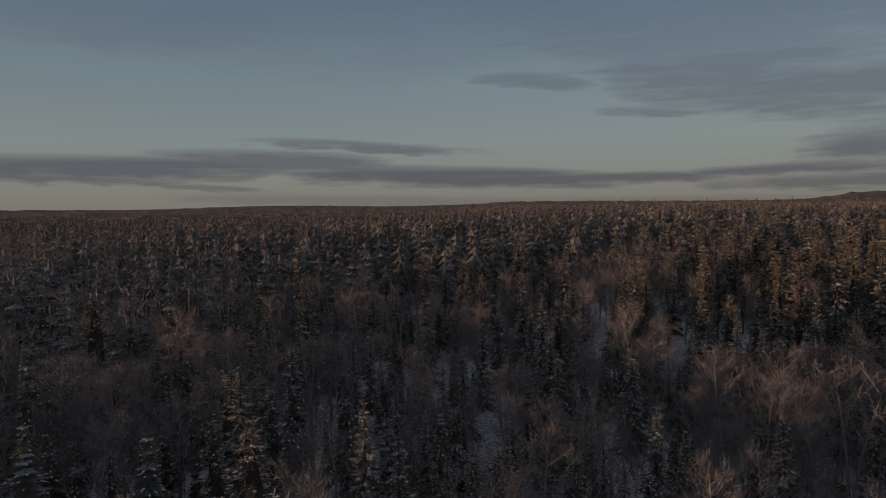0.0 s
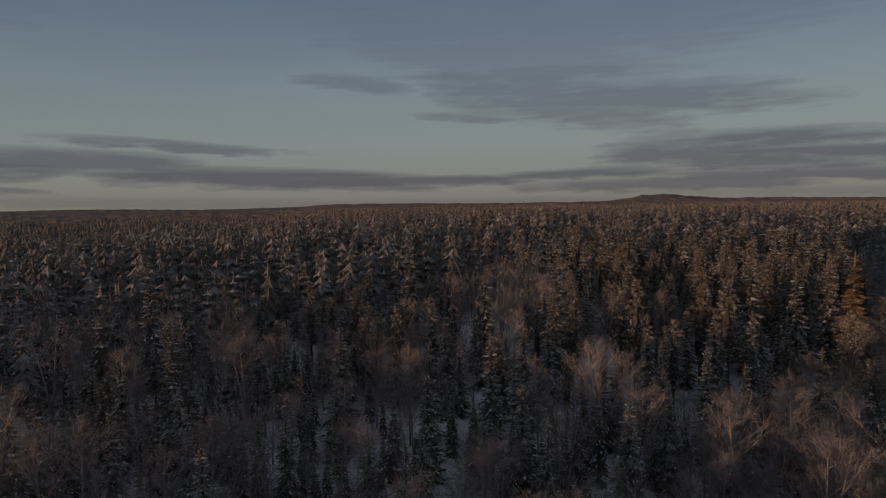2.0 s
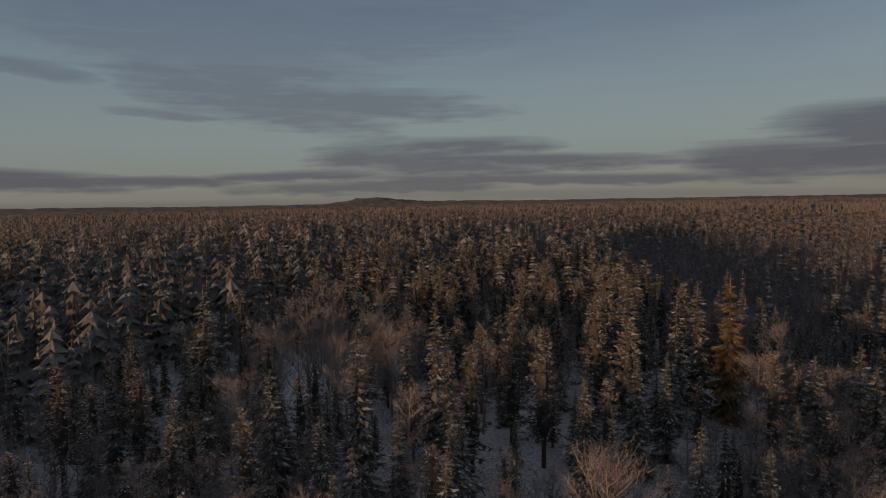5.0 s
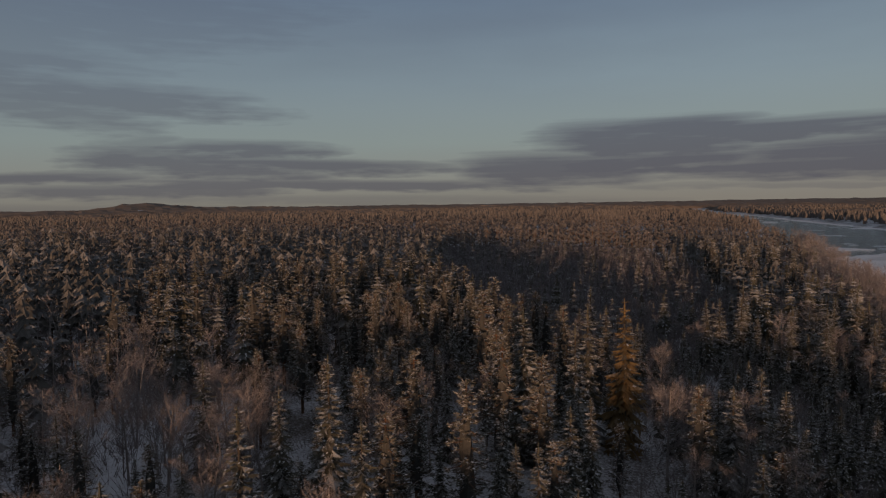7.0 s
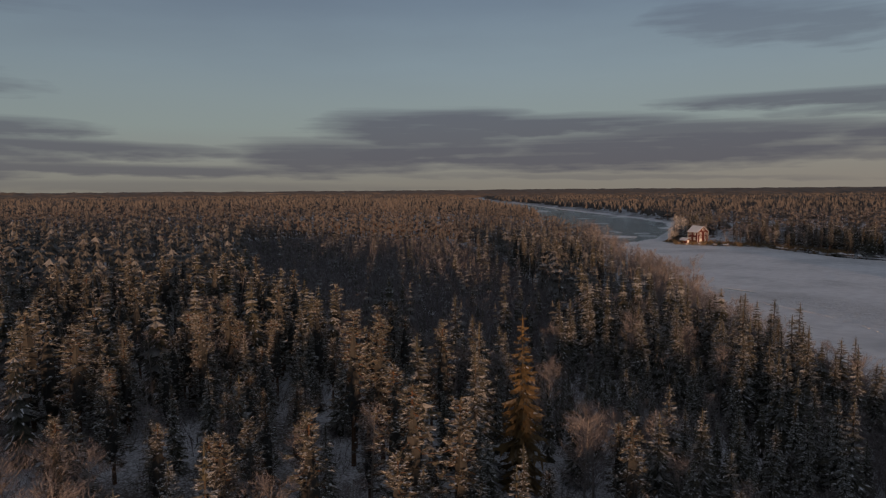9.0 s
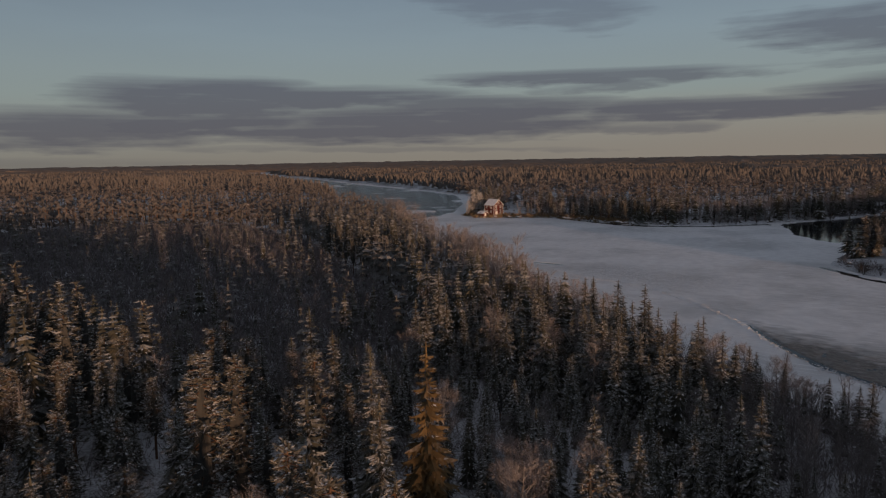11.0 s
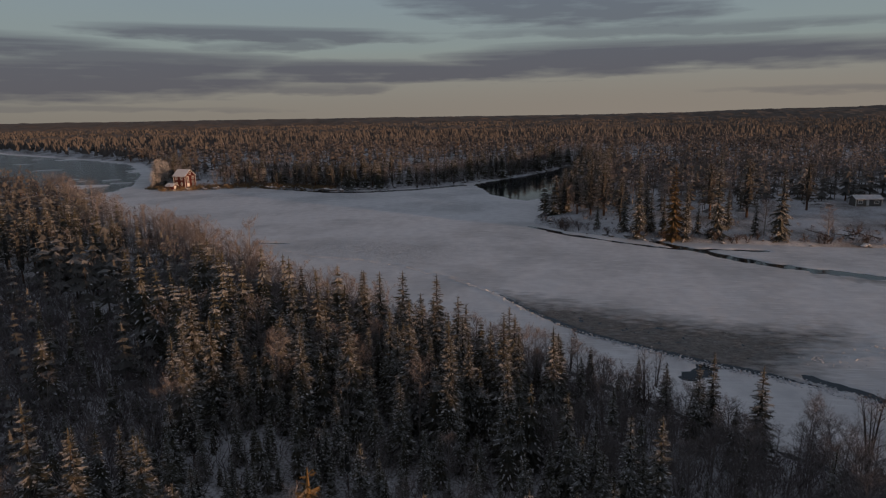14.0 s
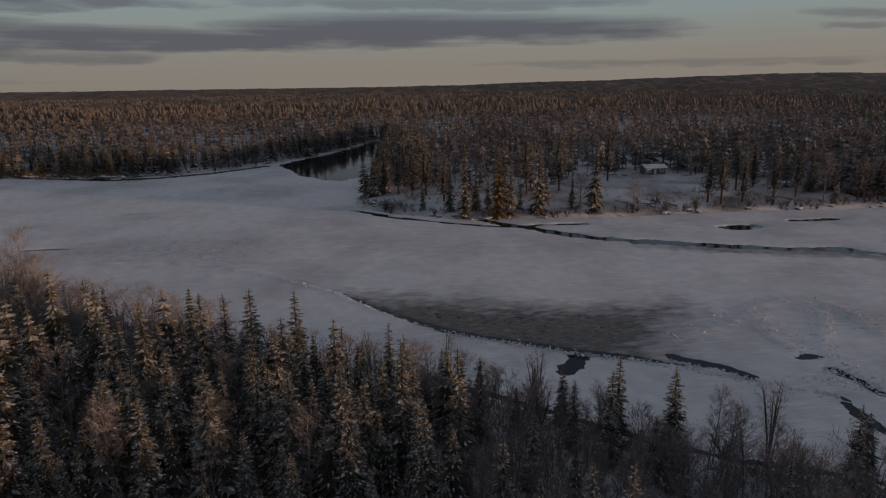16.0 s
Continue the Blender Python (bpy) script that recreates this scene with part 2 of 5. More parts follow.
# ---- the lie of the land ----
NEAR_BANK = [(-60, -700), (-25, -300), (18, -90), (45, -10), (55, 12), (63, 29), (70, 40), (84, 55), (97, 76), (114, 102), (134, 126), (158, 152),
             (186, 184), (220, 224), (255, 270), (286, 312), (310, 348), (370, 430), (470, 545), (600, 760), (760, 1010), (1000, 1500)]
FAR_BANK = [(130, -700), (165, -300), (174, -79), (177, -35), (177, -4), (179, 17), (182, 36), (193, 55), (208, 66), (255, 60), (300, 55), (356, 50),
            (425, 42), (434, 50), (400, 60), (361, 77), (332, 97), (310, 115), (295, 138), (291, 160), (299, 186), (302, 210), (292, 226), (287, 242), (296, 256),
            (318, 268), (380, 305), (460, 368), (515, 450), (625, 650), (780, 905), (860, 1090), (1120, 1500)]


def dist_line(x, y, line):
    """Distance of points from an open line."""
    best = np.full(np.shape(x), 1e9)
    for (ax, ay), (bx, by) in zip(line[:-1], line[1:]):
        ux, uy = bx - ax, by - ay
        t = np.clip(((x - ax) * ux + (y - ay) * uy) / (ux * ux + uy * uy), 0, 1)
        best = np.minimum(best, np.hypot(x - ax - t * ux, y - ay - t * uy))
    return best


def inside(x, y, ring):
    got = np.zeros(np.shape(x), bool)
    for (ax, ay), (bx, by) in zip(ring, ring[1:] + ring[:1]):
        if ay != by:
            got ^= ((ay > y) != (by > y)) & (x < (bx - ax) * (y - ay) / (by - ay) + ax)
    return got


def ripple(x, y, scale, seed=0.0):
    """Cheap smooth noise, about -1 to 1."""
    x, y = x / scale + seed, y / scale - 1.7 * seed
    return (np.sin(x * 1.0 + 1.3 * np.sin(y * 0.7)) * np.cos(y * 1.1 + 0.9 * np.sin(x * 0.6)) * 0.6
            + 0.4 * np.sin(2.3 * x + 1.9 * y + np.sin(1.7 * y)) * np.cos(1.6 * x - 2.7 * y))


def bump2(x, y, cx, cy, sx, sy, turn=0.0):
    c, s = math.cos(turn), math.sin(turn)
    u, v = ((x - cx) * c + (y - cy) * s) / sx, (-(x - cx) * s + (y - cy) * c) / sy
    return np.exp(-(u * u + v * v) / 2)


RIVER = NEAR_BANK + FAR_BANK[::-1]


def ground_z(x, y):
    x, y = np.asarray(x, float), np.asarray(y, float)
    dn, df = dist_line(x, y, NEAR_BANK), dist_line(x, y, FAR_BANK)
    d = np.minimum(dn, df) + 0.9 * ripple(x, y, 4.0) * np.exp(-np.minimum(dn, df) / 12)
    river = inside(x, y, RIVER)
    west = 0.25 + 1.0 * (1 - np.exp(-d / 4)) + 8.0 * (1 - np.exp(-d / 95)) + 3.5 * bump2(x, y, -90, 255, 90, 100) + 2.0 * bump2(x, y, -230, 600, 260, 200)
    east = 0.2 + 0.9 * (1 - np.exp(-d / 4)) + 3.2 * (1 - np.exp(-d / 45))
    z = np.where(dn < df, west, east)
    z = z + 0.35 * ripple(x, y, 17.0, 2.0) * (1 - np.exp(-d / 10)) + 0.12 * ripple(x, y, 5.0, 5.0) * (1 - np.exp(-d / 6))
    far = np.hypot(x, y)
    west_plain = np.clip(((-0.87 * x + 0.5 * y) - 135) / 260, 0, 1) * np.clip((-0.78 * x - 0.62 * y + 60) / 150, 0, 1)
    z = z - 8.5 * west_plain * west_plain * (3 - 2 * west_plain)
    z = z + 21 * bump2(x, y, -395, 2480, 95, 160) + 11 * bump2(x, y, -190, 2520, 330, 260)
    z = z + 2.0 * ripple(x, y, 420.0, 1.0) * np.clip((far - 500) / 1500, 0, 1) + 3.0 * np.clip((far - 2500) / 2000, 0, 1)
    z = z + 46 * bump2(x, y, 3300, -2500, 1500, 420, -1.05) + 22 * bump2(x, y, 3950, -1350, 420, 420) + 24 * bump2(x, y, 2300, -3600, 900, 500, -0.8)
    z = z + 16 * bump2(x, y, -3800, 2400, 700, 250) + 14 * bump2(x, y, -2500, 3700, 500, 250) + 12 * bump2(x, y, -4200, 900, 300, 300)
    return np.where(river, -0.25 - 1.6 * (1 - np.exp(-d / 3.0)), z)


def sheet(name, verts, tris, mats, which=None, smooth=False):
    """A mesh object out of arrays."""
    me = bpy.data.meshes.new(name)
    verts, tris = np.asarray(verts, np.float32), np.asarray(tris, np.int32)
    me.vertices.add(len(verts)), me.loops.add(tris.size), me.polygons.add(len(tris))
    me.vertices.foreach_set("co", verts.ravel())
    me.loops.foreach_set("vertex_index", tris.ravel())
    me.polygons.foreach_set("loop_start", np.arange(0, tris.size, 3, dtype=np.int32))
    for m in mats:
        me.materials.append(m)
    if which is not None:
        me.polygons.foreach_set("material_index", np.asarray(which, np.int32))
    me.polygons.foreach_set("use_smooth", np.full(len(tris), smooth))
    me.update(calc_edges=True)
    return me


def lattice(nx, ny, keep=None):
    """Triangles of a grid of nx times ny points."""
    i, j = np.meshgrid(np.arange(nx - 1), np.arange(ny - 1), indexing="ij")
    a = (i * ny + j).ravel()
    q = np.stack([a, a + ny, a + ny + 1, a + 1], 1)
    if keep is not None:
        q = q[keep(q)]
    return np.concatenate([q[:, [0, 1, 2]], q[:, [0, 2, 3]]])


def spread(lo, hi, step, reach, grow=1.13):
    """Coordinates that are even between lo and hi and widen out to the reach."""
    mid = np.arange(lo, hi + step / 2, step)
    out, d, s = [], 0.0, step
    while d < reach:
        s *= grow
        d += s
        out.append(d)
    out = np.array(out)
    return np.concatenate([(lo - out)[::-1], mid, hi + out])


# snow-covered ground
m, n, l, b = material("snowy_forest_floor", 0.75, spec=0.2)
v = coords(n, l)
big, mid, fine = noise_of(n, l, v, 0.06, 4), noise_of(n, l, v, 0.6, 5), noise_of(n, l, v, 4.0, 4, 0.7)
snow_tone = blend(n, l, mid, (0.50, 0.51, 0.55), (0.74, 0.75, 0.79))
litter = math_of(n, l, "ADD", math_of(n, l, "MULTIPLY", fine, 0.6), math_of(n, l, "MULTIPLY", big, 0.5))
l.new(blend(n, l, band(n, l, litter, 0.49, 0.66), snow_tone, (0.105, 0.088, 0.076)), b.inputs["Base Color"])
bump(n, l, mid, b, 0.7, 0.25)
SNOW = m
gx, gy = spread(-70, 330, 2.5, 4500), spread(-110, 360, 2.5, 4500)
X, Y = np.meshgrid(gx, gy, indexing="ij")
Z = ground_z(X, Y)
ground = new("ground", sheet("ground", np.stack([X, Y, Z], -1).reshape(-1, 3), lattice(len(gx), len(gy)), [SNOW], smooth=True))
tagged(ground, "snow-covered forest floor and river banks with litter", "ground", kind="structure")

# open river water under the ice
m, n, l, b = material("dark_river_water", 0.06, spec=0.12)
v = coords(n, l, (1, 0.35, 1))
l.new(blend(n, l, noise_of(n, l, v, 0.08, 3), (0.010, 0.012, 0.014), (0.022, 0.025, 0.028)), b.inputs["Base Color"])
place = n.new("ShaderNodeSeparateXYZ")
l.new(v, place.inputs[0])
rip = math_of(n, l, "MULTIPLY", noise_of(n, l, coords(n, l, (1, 0.55, 1)), 0.55, 5, 0.65), band(n, l, place.outputs[1], 70.0, 92.0))
bump(n, l, rip, b, 0.8, 0.55)
WATER = m
X, Y = np.meshgrid(np.linspace(-80, 1150, 40), np.linspace(-720, 1520, 70), indexing="ij")
river_water = new("river_water", sheet("river_water", np.stack([X, Y, 0 * X], -1).reshape(-1, 3), lattice(40, 70), [WATER]))
tagged(river_water, "dark open water of the river showing in leads", "water", kind="structure")

# ice sheet with pressure cracks, slush and open leads
CRACK = [(200, 205), (185, 172), (169, 144), (162, 130), (155, 117), (152, 104), (146, 92), (136, 80), (126, 70), (118, 65), (112, 61), (104, 54), (98, 45), (93, 37),
         (90, 31), (86, 25), (82, 20), (77, 13), (70, 2), (60, -18), (48, -50)]
LEAD = [(181, 33), (170, 24), (161, 17), (153, 6.4), (147, -4), (142, -14.7), (138, -26), (135, -35), (130, -41), (119, -64), (100, -110)]
SHORE_LEAD = [(204, 67), (191, 57), (180, 43), (172, 30), (172, 19), (171, 8)]
SIDE_LEAD = [(89.6, 26.7), (87.6, 24.7), (85.4, 22.1), (82.4, 20.2)]
LOW_LEAD = [(83, 8.8), (81, 9.1), (79.6, 8.3), (75.2, 8.3)]
END_LEAD = [(75.5, 13.4), (72, 14.5), (68, 14.4), (62, 10)]
NEAR_SEAM = [(88.5, 58), (84, 53), (77, 45.5), (71, 39), (66, 32), (61, 22)]
CREEK = [(93, 38), (90, 40.2), (88, 42)]
SLUSH = [(127, 71), (121, 57), (116, 43), (111, 27), (112, 15), (107, 12), (101, 20), (88, 27), (85, 35), (88, 42), (93, 50), (99, 59), (107, 66), (115, 71)]
ROUGH = [(163, 131), (176, 120), (176, 98), (168, 82), (150, 88), (147, 94), (153, 105), (156, 118)]
POOL = [(322, 98), (280, 85), (262, 71), (275, 60), (300, 56), (356, 49), (436, 42), (436, 52), (400, 62), (361, 79)]
BANK_LEAD = [(302, 196), (296, 178), (287, 160), (289, 142), (300, 122), (318, 104)]


FLOES = [[(95, 26), (96, 21), (98, 16), (102, 9), (106, 5), (108, -4), (105, -8)], [(106, 5), (99, 8), (92, 10), (88, 9)], [(104, -5), (97, -1), (91, 4), (84, 7.6), (80, 9.4)],
         [(104, -8), (98, -8), (92, -6)], [(79, 20), (78, 17), (78.4, 10.5), (75, 8.4)]]
SHORE_ICE = CRACK[4:18] + [(x - 16, y + 14) for x, y in CRACK[4:18]][::-1]


def soft_in(x, y, ring, width):
    d = dist_line(x, y, ring + ring[:1])
    return np.clip(0.5 + np.where(inside(x, y, ring), d, -d) / width, 0, 1)


def ice_shape(x, y):
    """Height of the ice over the water, and how much slush it is."""
    w1, w2 = ripple(x, y, 2.3), ripple(x, y, 0.9, 4.0)
    jag = 0.7 * w1 + 0.35 * w2
    side = dist_line(x, y, CRACK)
    z = 0.16 + 0.03 * ripple(x, y, 9.0) + 0.02 * w2
    z = z + 0.30 * np.exp(-((side + 0.5 * jag) / 0.9) ** 2) * (0.6 + 0.6 * w1)
    slush = soft_in(x + 2.0 * w1, y + 2.0 * ripple(y, x, 3.1, 7.0), SLUSH, 15.0) * ~inside(x + 0.5 * jag, y, SHORE_ICE)
    rim = np.minimum.reduce([dist_line(x, y, f) for f in FLOES])
    z = z + 0.14 * np.exp(-((rim + 0.4 * jag) / 0.7) ** 2) * (0.6 + 0.6 * w2)
    margin = dist_line(x + 3.0, y - 1.5, LEAD) + 2.0 * w1
    slush = np.maximum(slush, 0.75 * np.clip(1.3 - margin / 4.5, 0, 1) * np.clip((24 - y) / 30, 0, 1))
    rough = soft_in(x + 2.0 * w1, y, ROUGH, 16.0)
    z = z - 0.10 * slush + (0.05 * slush + 0.05 * rough) * (w2 + ripple(x, y, 0.5, 8.0))
    lanes = np.sin(0.55 * (x * 0.96 - y * 0.28) + 1.8 * ripple(x, y, 20.0, 3.0))
    lanes = np.clip(lanes - 0.55, 0, 1) * np.clip(ripple(x, y, 13.0, 6.0) + 0.3, 0, 1)
    z = z + 0.16 * lanes * np.clip((x - 108) / 12, 0, 1) * np.clip((70 - y) / 15, 0, 1)
    south = np.clip((40 - y) / 40, 0, 1)
    open_by = (1.6 * south + 1.0) * (0.85 + 0.40 * ripple(x, y, 11.0, 2.5)) - (dist_line(x + 1.6 * ripple(x, y, 7.0, 3.0), y, LEAD) + 1.0 * jag)
    open_by = np.maximum(open_by, 1.0 - (dist_line(x, y, SHORE_LEAD) + 0.8 * jag))
    open_by = np.maximum(open_by, 1.2 - (dist_line(x, y, SIDE_LEAD) + 0.4 * jag))
    open_by = np.maximum(open_by, 0.75 - (np.minimum(dist_line(x, y, LOW_LEAD), dist_line(x, y, END_LEAD)) + 0.35 * w2))
    open_by = np.maximum(open_by, 1.2 - (np.hypot((x - 86.5) / 0.8, (y - 9.2) / 1.7) + 0.4 * w2))
    open_by = np.maximum(open_by, 0.05 + 0.55 * np.clip((74 - y) / 20, 0, 1) * np.clip((y - 24) / 8, 0, 1) - (dist_line(x, y, CRACK[7:16]) + 0.35 * jag - 0.3))
    open_by = np.maximum(open_by, 2.2 - (np.hypot((x - 159.5) / 1.2, (y + 27) / 2.6) + 1.1 * jag))
    open_by = np.maximum(open_by, 1.6 - (np.hypot((x - 163.5), (y + 51) / 5.0) + 0.8 * jag))
    open_by = np.maximum(open_by, 2.6 - (dist_line(x, y, BANK_LEAD) + 0.9 * jag))
    open_by = np.maximum(open_by, 1.0 - (np.hypot((x - 170), (y - 136) / 6.0) + 0.5 * jag))
    open_by = np.maximum(open_by, 0.45 - (dist_line(x, y, NEAR_SEAM) + 0.5 * jag - 0.1))
    open_by = np.maximum(open_by, 1.5 - (dist_line(x, y, CREEK) + 0.9 * jag))
    pool = dist_line(x, y, POOL + POOL[:1])
    open_by = np.maximum(open_by, np.where(inside(x, y, POOL), pool, -pool) + 1.2 * jag)
    rapid = (y - 268) - 0.55 * (x - 262) * 0.2 + 5 * ripple(x, y, 13.0, 1.0) + 2 * jag
    floes = 3.0 * ripple(x * 0.55 + y * 0.2, y * 0.4, 5.0, 2.0) + 3.5 * ripple(x, y, 30.0, 9.0) - 0.4
    shelf = 9 - dist_line(x, y, FAR_BANK[25:])
    rapid = np.minimum(rapid, -np.maximum(shelf, np.minimum(floes - 2.1, (1000 - y) * 0.05)))
    open_by = np.maximum(open_by, rapid)
    z = np.where(open_by > -0.5, z + (0.10 - z) * np.clip((open_by + 0.5) * 2, 0, 1), z) - 0.32 * np.clip(open_by * 2.2, 0, 1)
    return z, slush, rough


def ice_part(x0, x1, y0, y1, step, hole=None):
    gx, gy = np.arange(x0, x1 + step / 2, step), np.arange(y0, y1 + step / 2, step)
    x, y = np.meshgrid(gx, gy, indexing="ij")
    z, s, r = ice_shape(x, y)
    wet = inside(x, y, RIVER) | (dist_line(x, y, RIVER) < 3 * step)
    if hole:
        wet &= ~((x > hole[0] + step / 2) & (x < hole[1] - step / 2) & (y > hole[2] + step / 2) & (y < hole[3] - step / 2))
    w = wet.ravel()
    tris = lattice(len(gx), len(gy), lambda q: w[q].all(1))
    return np.stack([x, y, z], -1).reshape(-1, 3), tris, s.ravel(), r.ravel()


m, n, l, b = material("snowy_river_ice", 0.6, spec=0.35)
v = coords(n, l)
wide, mid, fine = noise_of(n, l, v, 0.035, 4), noise_of(n, l, v, 0.35, 5), noise_of(n, l, v, 3.0, 4, 0.7)
vs = coords(n, l, (1.0, 0.35, 1))
drift = noise_of(n, l, vs, 0.9, 5)
clean = blend(n, l, band(n, l, mid, 0.35, 0.65), (0.70, 0.69, 0.71), (0.82, 0.81, 0.825))
bare = blend(n, l, mid, (0.36, 0.37, 0.38), (0.52, 0.51, 0.52))
tone = blend(n, l, math_of(n, l, "MULTIPLY", band(n, l, wide, 0.46, 0.66), 0.7), clean, bare)
combed = noise_of(n, l, coords(n, l, (2.9, 0.17, 1)), 1.0, 6, 0.66)
patch = band(n, l, noise_of(n, l, v, 0.022, 2), 0.36, 0.52)
ridge = math_of(n, l, "MULTIPLY", band(n, l, combed, 0.56, 0.61), patch)
tone = blend(n, l, math_of(n, l, "MULTIPLY", ridge, 0.85), tone, (0.88, 0.88, 0.90))
trough = math_of(n, l, "MULTIPLY", band(n, l, combed, 0.43, 0.34), patch)
tone = blend(n, l, math_of(n, l, "MULTIPLY", trough, 0.35), tone, (0.40, 0.39, 0.40))
slushy = n.new("ShaderNodeAttribute")
slushy.attribute_name = "slush"
ragged = n.new("ShaderNodeAttribute")
ragged.attribute_name = "rough"
wavy = noise_of(n, l, coords(n, l, (1.5, 0.45, 1)), 1.5, 5, 0.65)
pan = blend(n, l, band(n, l, wavy, 0.38, 0.62), (0.10, 0.092, 0.086), (0.25, 0.235, 0.222))
f = band(n, l, math_of(n, l, "ADD", slushy.outputs["Fac"], math_of(n, l, "MULTIPLY", math_of(n, l, "SUBTRACT", drift, 0.5), 0.9)), 0.30, 0.95)
pan = blend(n, l, band(n, l, noise_of(n, l, coords(n, l, (1, 0.5, 1)), 5.5, 4, 0.75), 0.50, 0.62), pan, (0.055, 0.050, 0.048))
tone = blend(n, l, f, tone, pan)
f = math_of(n, l, "MULTIPLY", ragged.outputs["Fac"], band(n, l, fine, 0.42, 0.6))
tone = blend(n, l, math_of(n, l, "MULTIPLY", f, 0.7), tone, (0.24, 0.23, 0.23))
l.new(tone, b.inputs["Base Color"])
relief = math_of(n, l, "ADD", math_of(n, l, "MULTIPLY", fine, 0.4), drift)
relief = math_of(n, l, "ADD", relief, math_of(n, l, "MULTIPLY", math_of(n, l, "MULTIPLY", combed, patch), 1.3))
bump(n, l, relief, b, 0.6, 0.14)
ICE = m
core = (56, 184, -70, 150)
pieces = [ice_part(*core, 0.8), ice_part(20, 448, -102, 330, 2.0, core), ice_part(-60, 172, -702, -102, 6.0), ice_part(240, 1080, 330, 1450, 5.0)]
V, T, S, R, base = [], [], [], [], 0
for vv, tt, ss, rr in pieces:
    V.append(vv), T.append(tt + base), S.append(ss), R.append(rr)
    base += len(vv)
me = sheet("river_ice", np.concatenate(V), np.concatenate(T), [ICE], smooth=True)
for key, val in (("slush", np.concatenate(S)), ("rough", np.concatenate(R))):
    me.attributes.new(key, "FLOAT", "POINT").data.foreach_set("value", val.astype(np.float32))
river_ice = tagged(new("river_ice", me), "snow-dusted river ice with cracks, slush and drifts", "ice", kind="structure")

# far woods: a rough canopy out to the skyline
rings = np.concatenate([np.arange(950, 2000, 18), np.geomspace(2000, 4850, 60)])
turns = np.linspace(0, 2 * math.pi, 640)
Rr, A = np.meshgrid(rings, turns, indexing="ij")
X, Y = Rr * np.cos(A), Rr * np.sin(A)
rng = np.random.default_rng(5)
lump = rng.random(X.shape) * 6.5 + 3.0 * ripple(X, Y, 60.0)
lump[:, -1] = lump[:, 0]
gap = inside(X, Y, RIVER) | (dist_line(X, Y, RIVER) < 15)
Z = ground_z(X, Y) + np.where(gap, -6.0, 2.0 + lump) - np.where(Rr < 960, 12, 0)
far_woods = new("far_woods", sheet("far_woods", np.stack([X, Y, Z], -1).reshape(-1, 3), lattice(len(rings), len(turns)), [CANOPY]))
tagged(far_woods, "distant frosted forest canopy, paled by haze, reaching to the skyline", "forest", kind="stuff")


# ---- trees ----
class Heap:
    """Triangles gathered for one mesh."""

    def __init__(self):
        self.v, self.t, self.count = [], [], 0

    def add(self, points, tris):
        self.v.append(np.asarray(points, float)), self.t.append(np.asarray(tris, int) + self.count)
        self.count += len(points)

    def arrays(self):
        return (np.concatenate(self.v), np.concatenate(self.t)) if self.v else (np.zeros((0, 3)), np.zeros((0, 3), int))


def tube(heap, path, radii, sides=5):
    """A tapered stem along a path."""
    path = np.asarray(path, float)
    pts, tris = [], []
    for k, (p, r) in enumerate(zip(path, radii)):
        d = path[min(k + 1, len(path) - 1)] - path[max(k - 1, 0)]
        d = d / (np.linalg.norm(d) + 1e-9)
        a = np.cross(d, (0.3, 0.9, 0.1))
        a /= np.linalg.norm(a) + 1e-9
        b = np.cross(d, a)
        for s in range(sides):
            w = 2 * math.pi * s / sides
            pts.append(p + r * (math.cos(w) * a + math.sin(w) * b))
    for k in range(len(path) - 1):
        for s in range(sides):
            i, j = k * sides + s, k * sides + (s + 1) % sides
            tris += [(i, j, j + sides), (i, j + sides, i + sides)]
    heap.add(pts, tris)


def core(heap, rng, h, levels, radii, sides, middle=(0, 0)):
    """The dense inner part of a crown, a dark shell that stands for its shade."""
    pts = []
    for k, (f, r) in enumerate(zip(levels, radii)):
        for s in range(sides):
            a, g = 6.283 * (s + 0.5 * k) / sides, r * h * rng.uniform(0.72, 1.25)
            pts.append((math.cos(a) * g + middle[0] * f, math.sin(a) * g + middle[1] * f, f * h - (0.25 * g if s % 2 else 0)))
    tris = []
    for k in range(len(levels) - 1):
        for s in range(sides):
            i, j = k * sides + s, k * sides + (s + 1) % sides
            tris += [(i, j, j + sides), (i, j + sides, i + sides)]
    heap.add(pts, tris)


UP = np.array([0, 0, 1.0])
NONE = (np.zeros((0, 3)), np.zeros((0, 3), int))


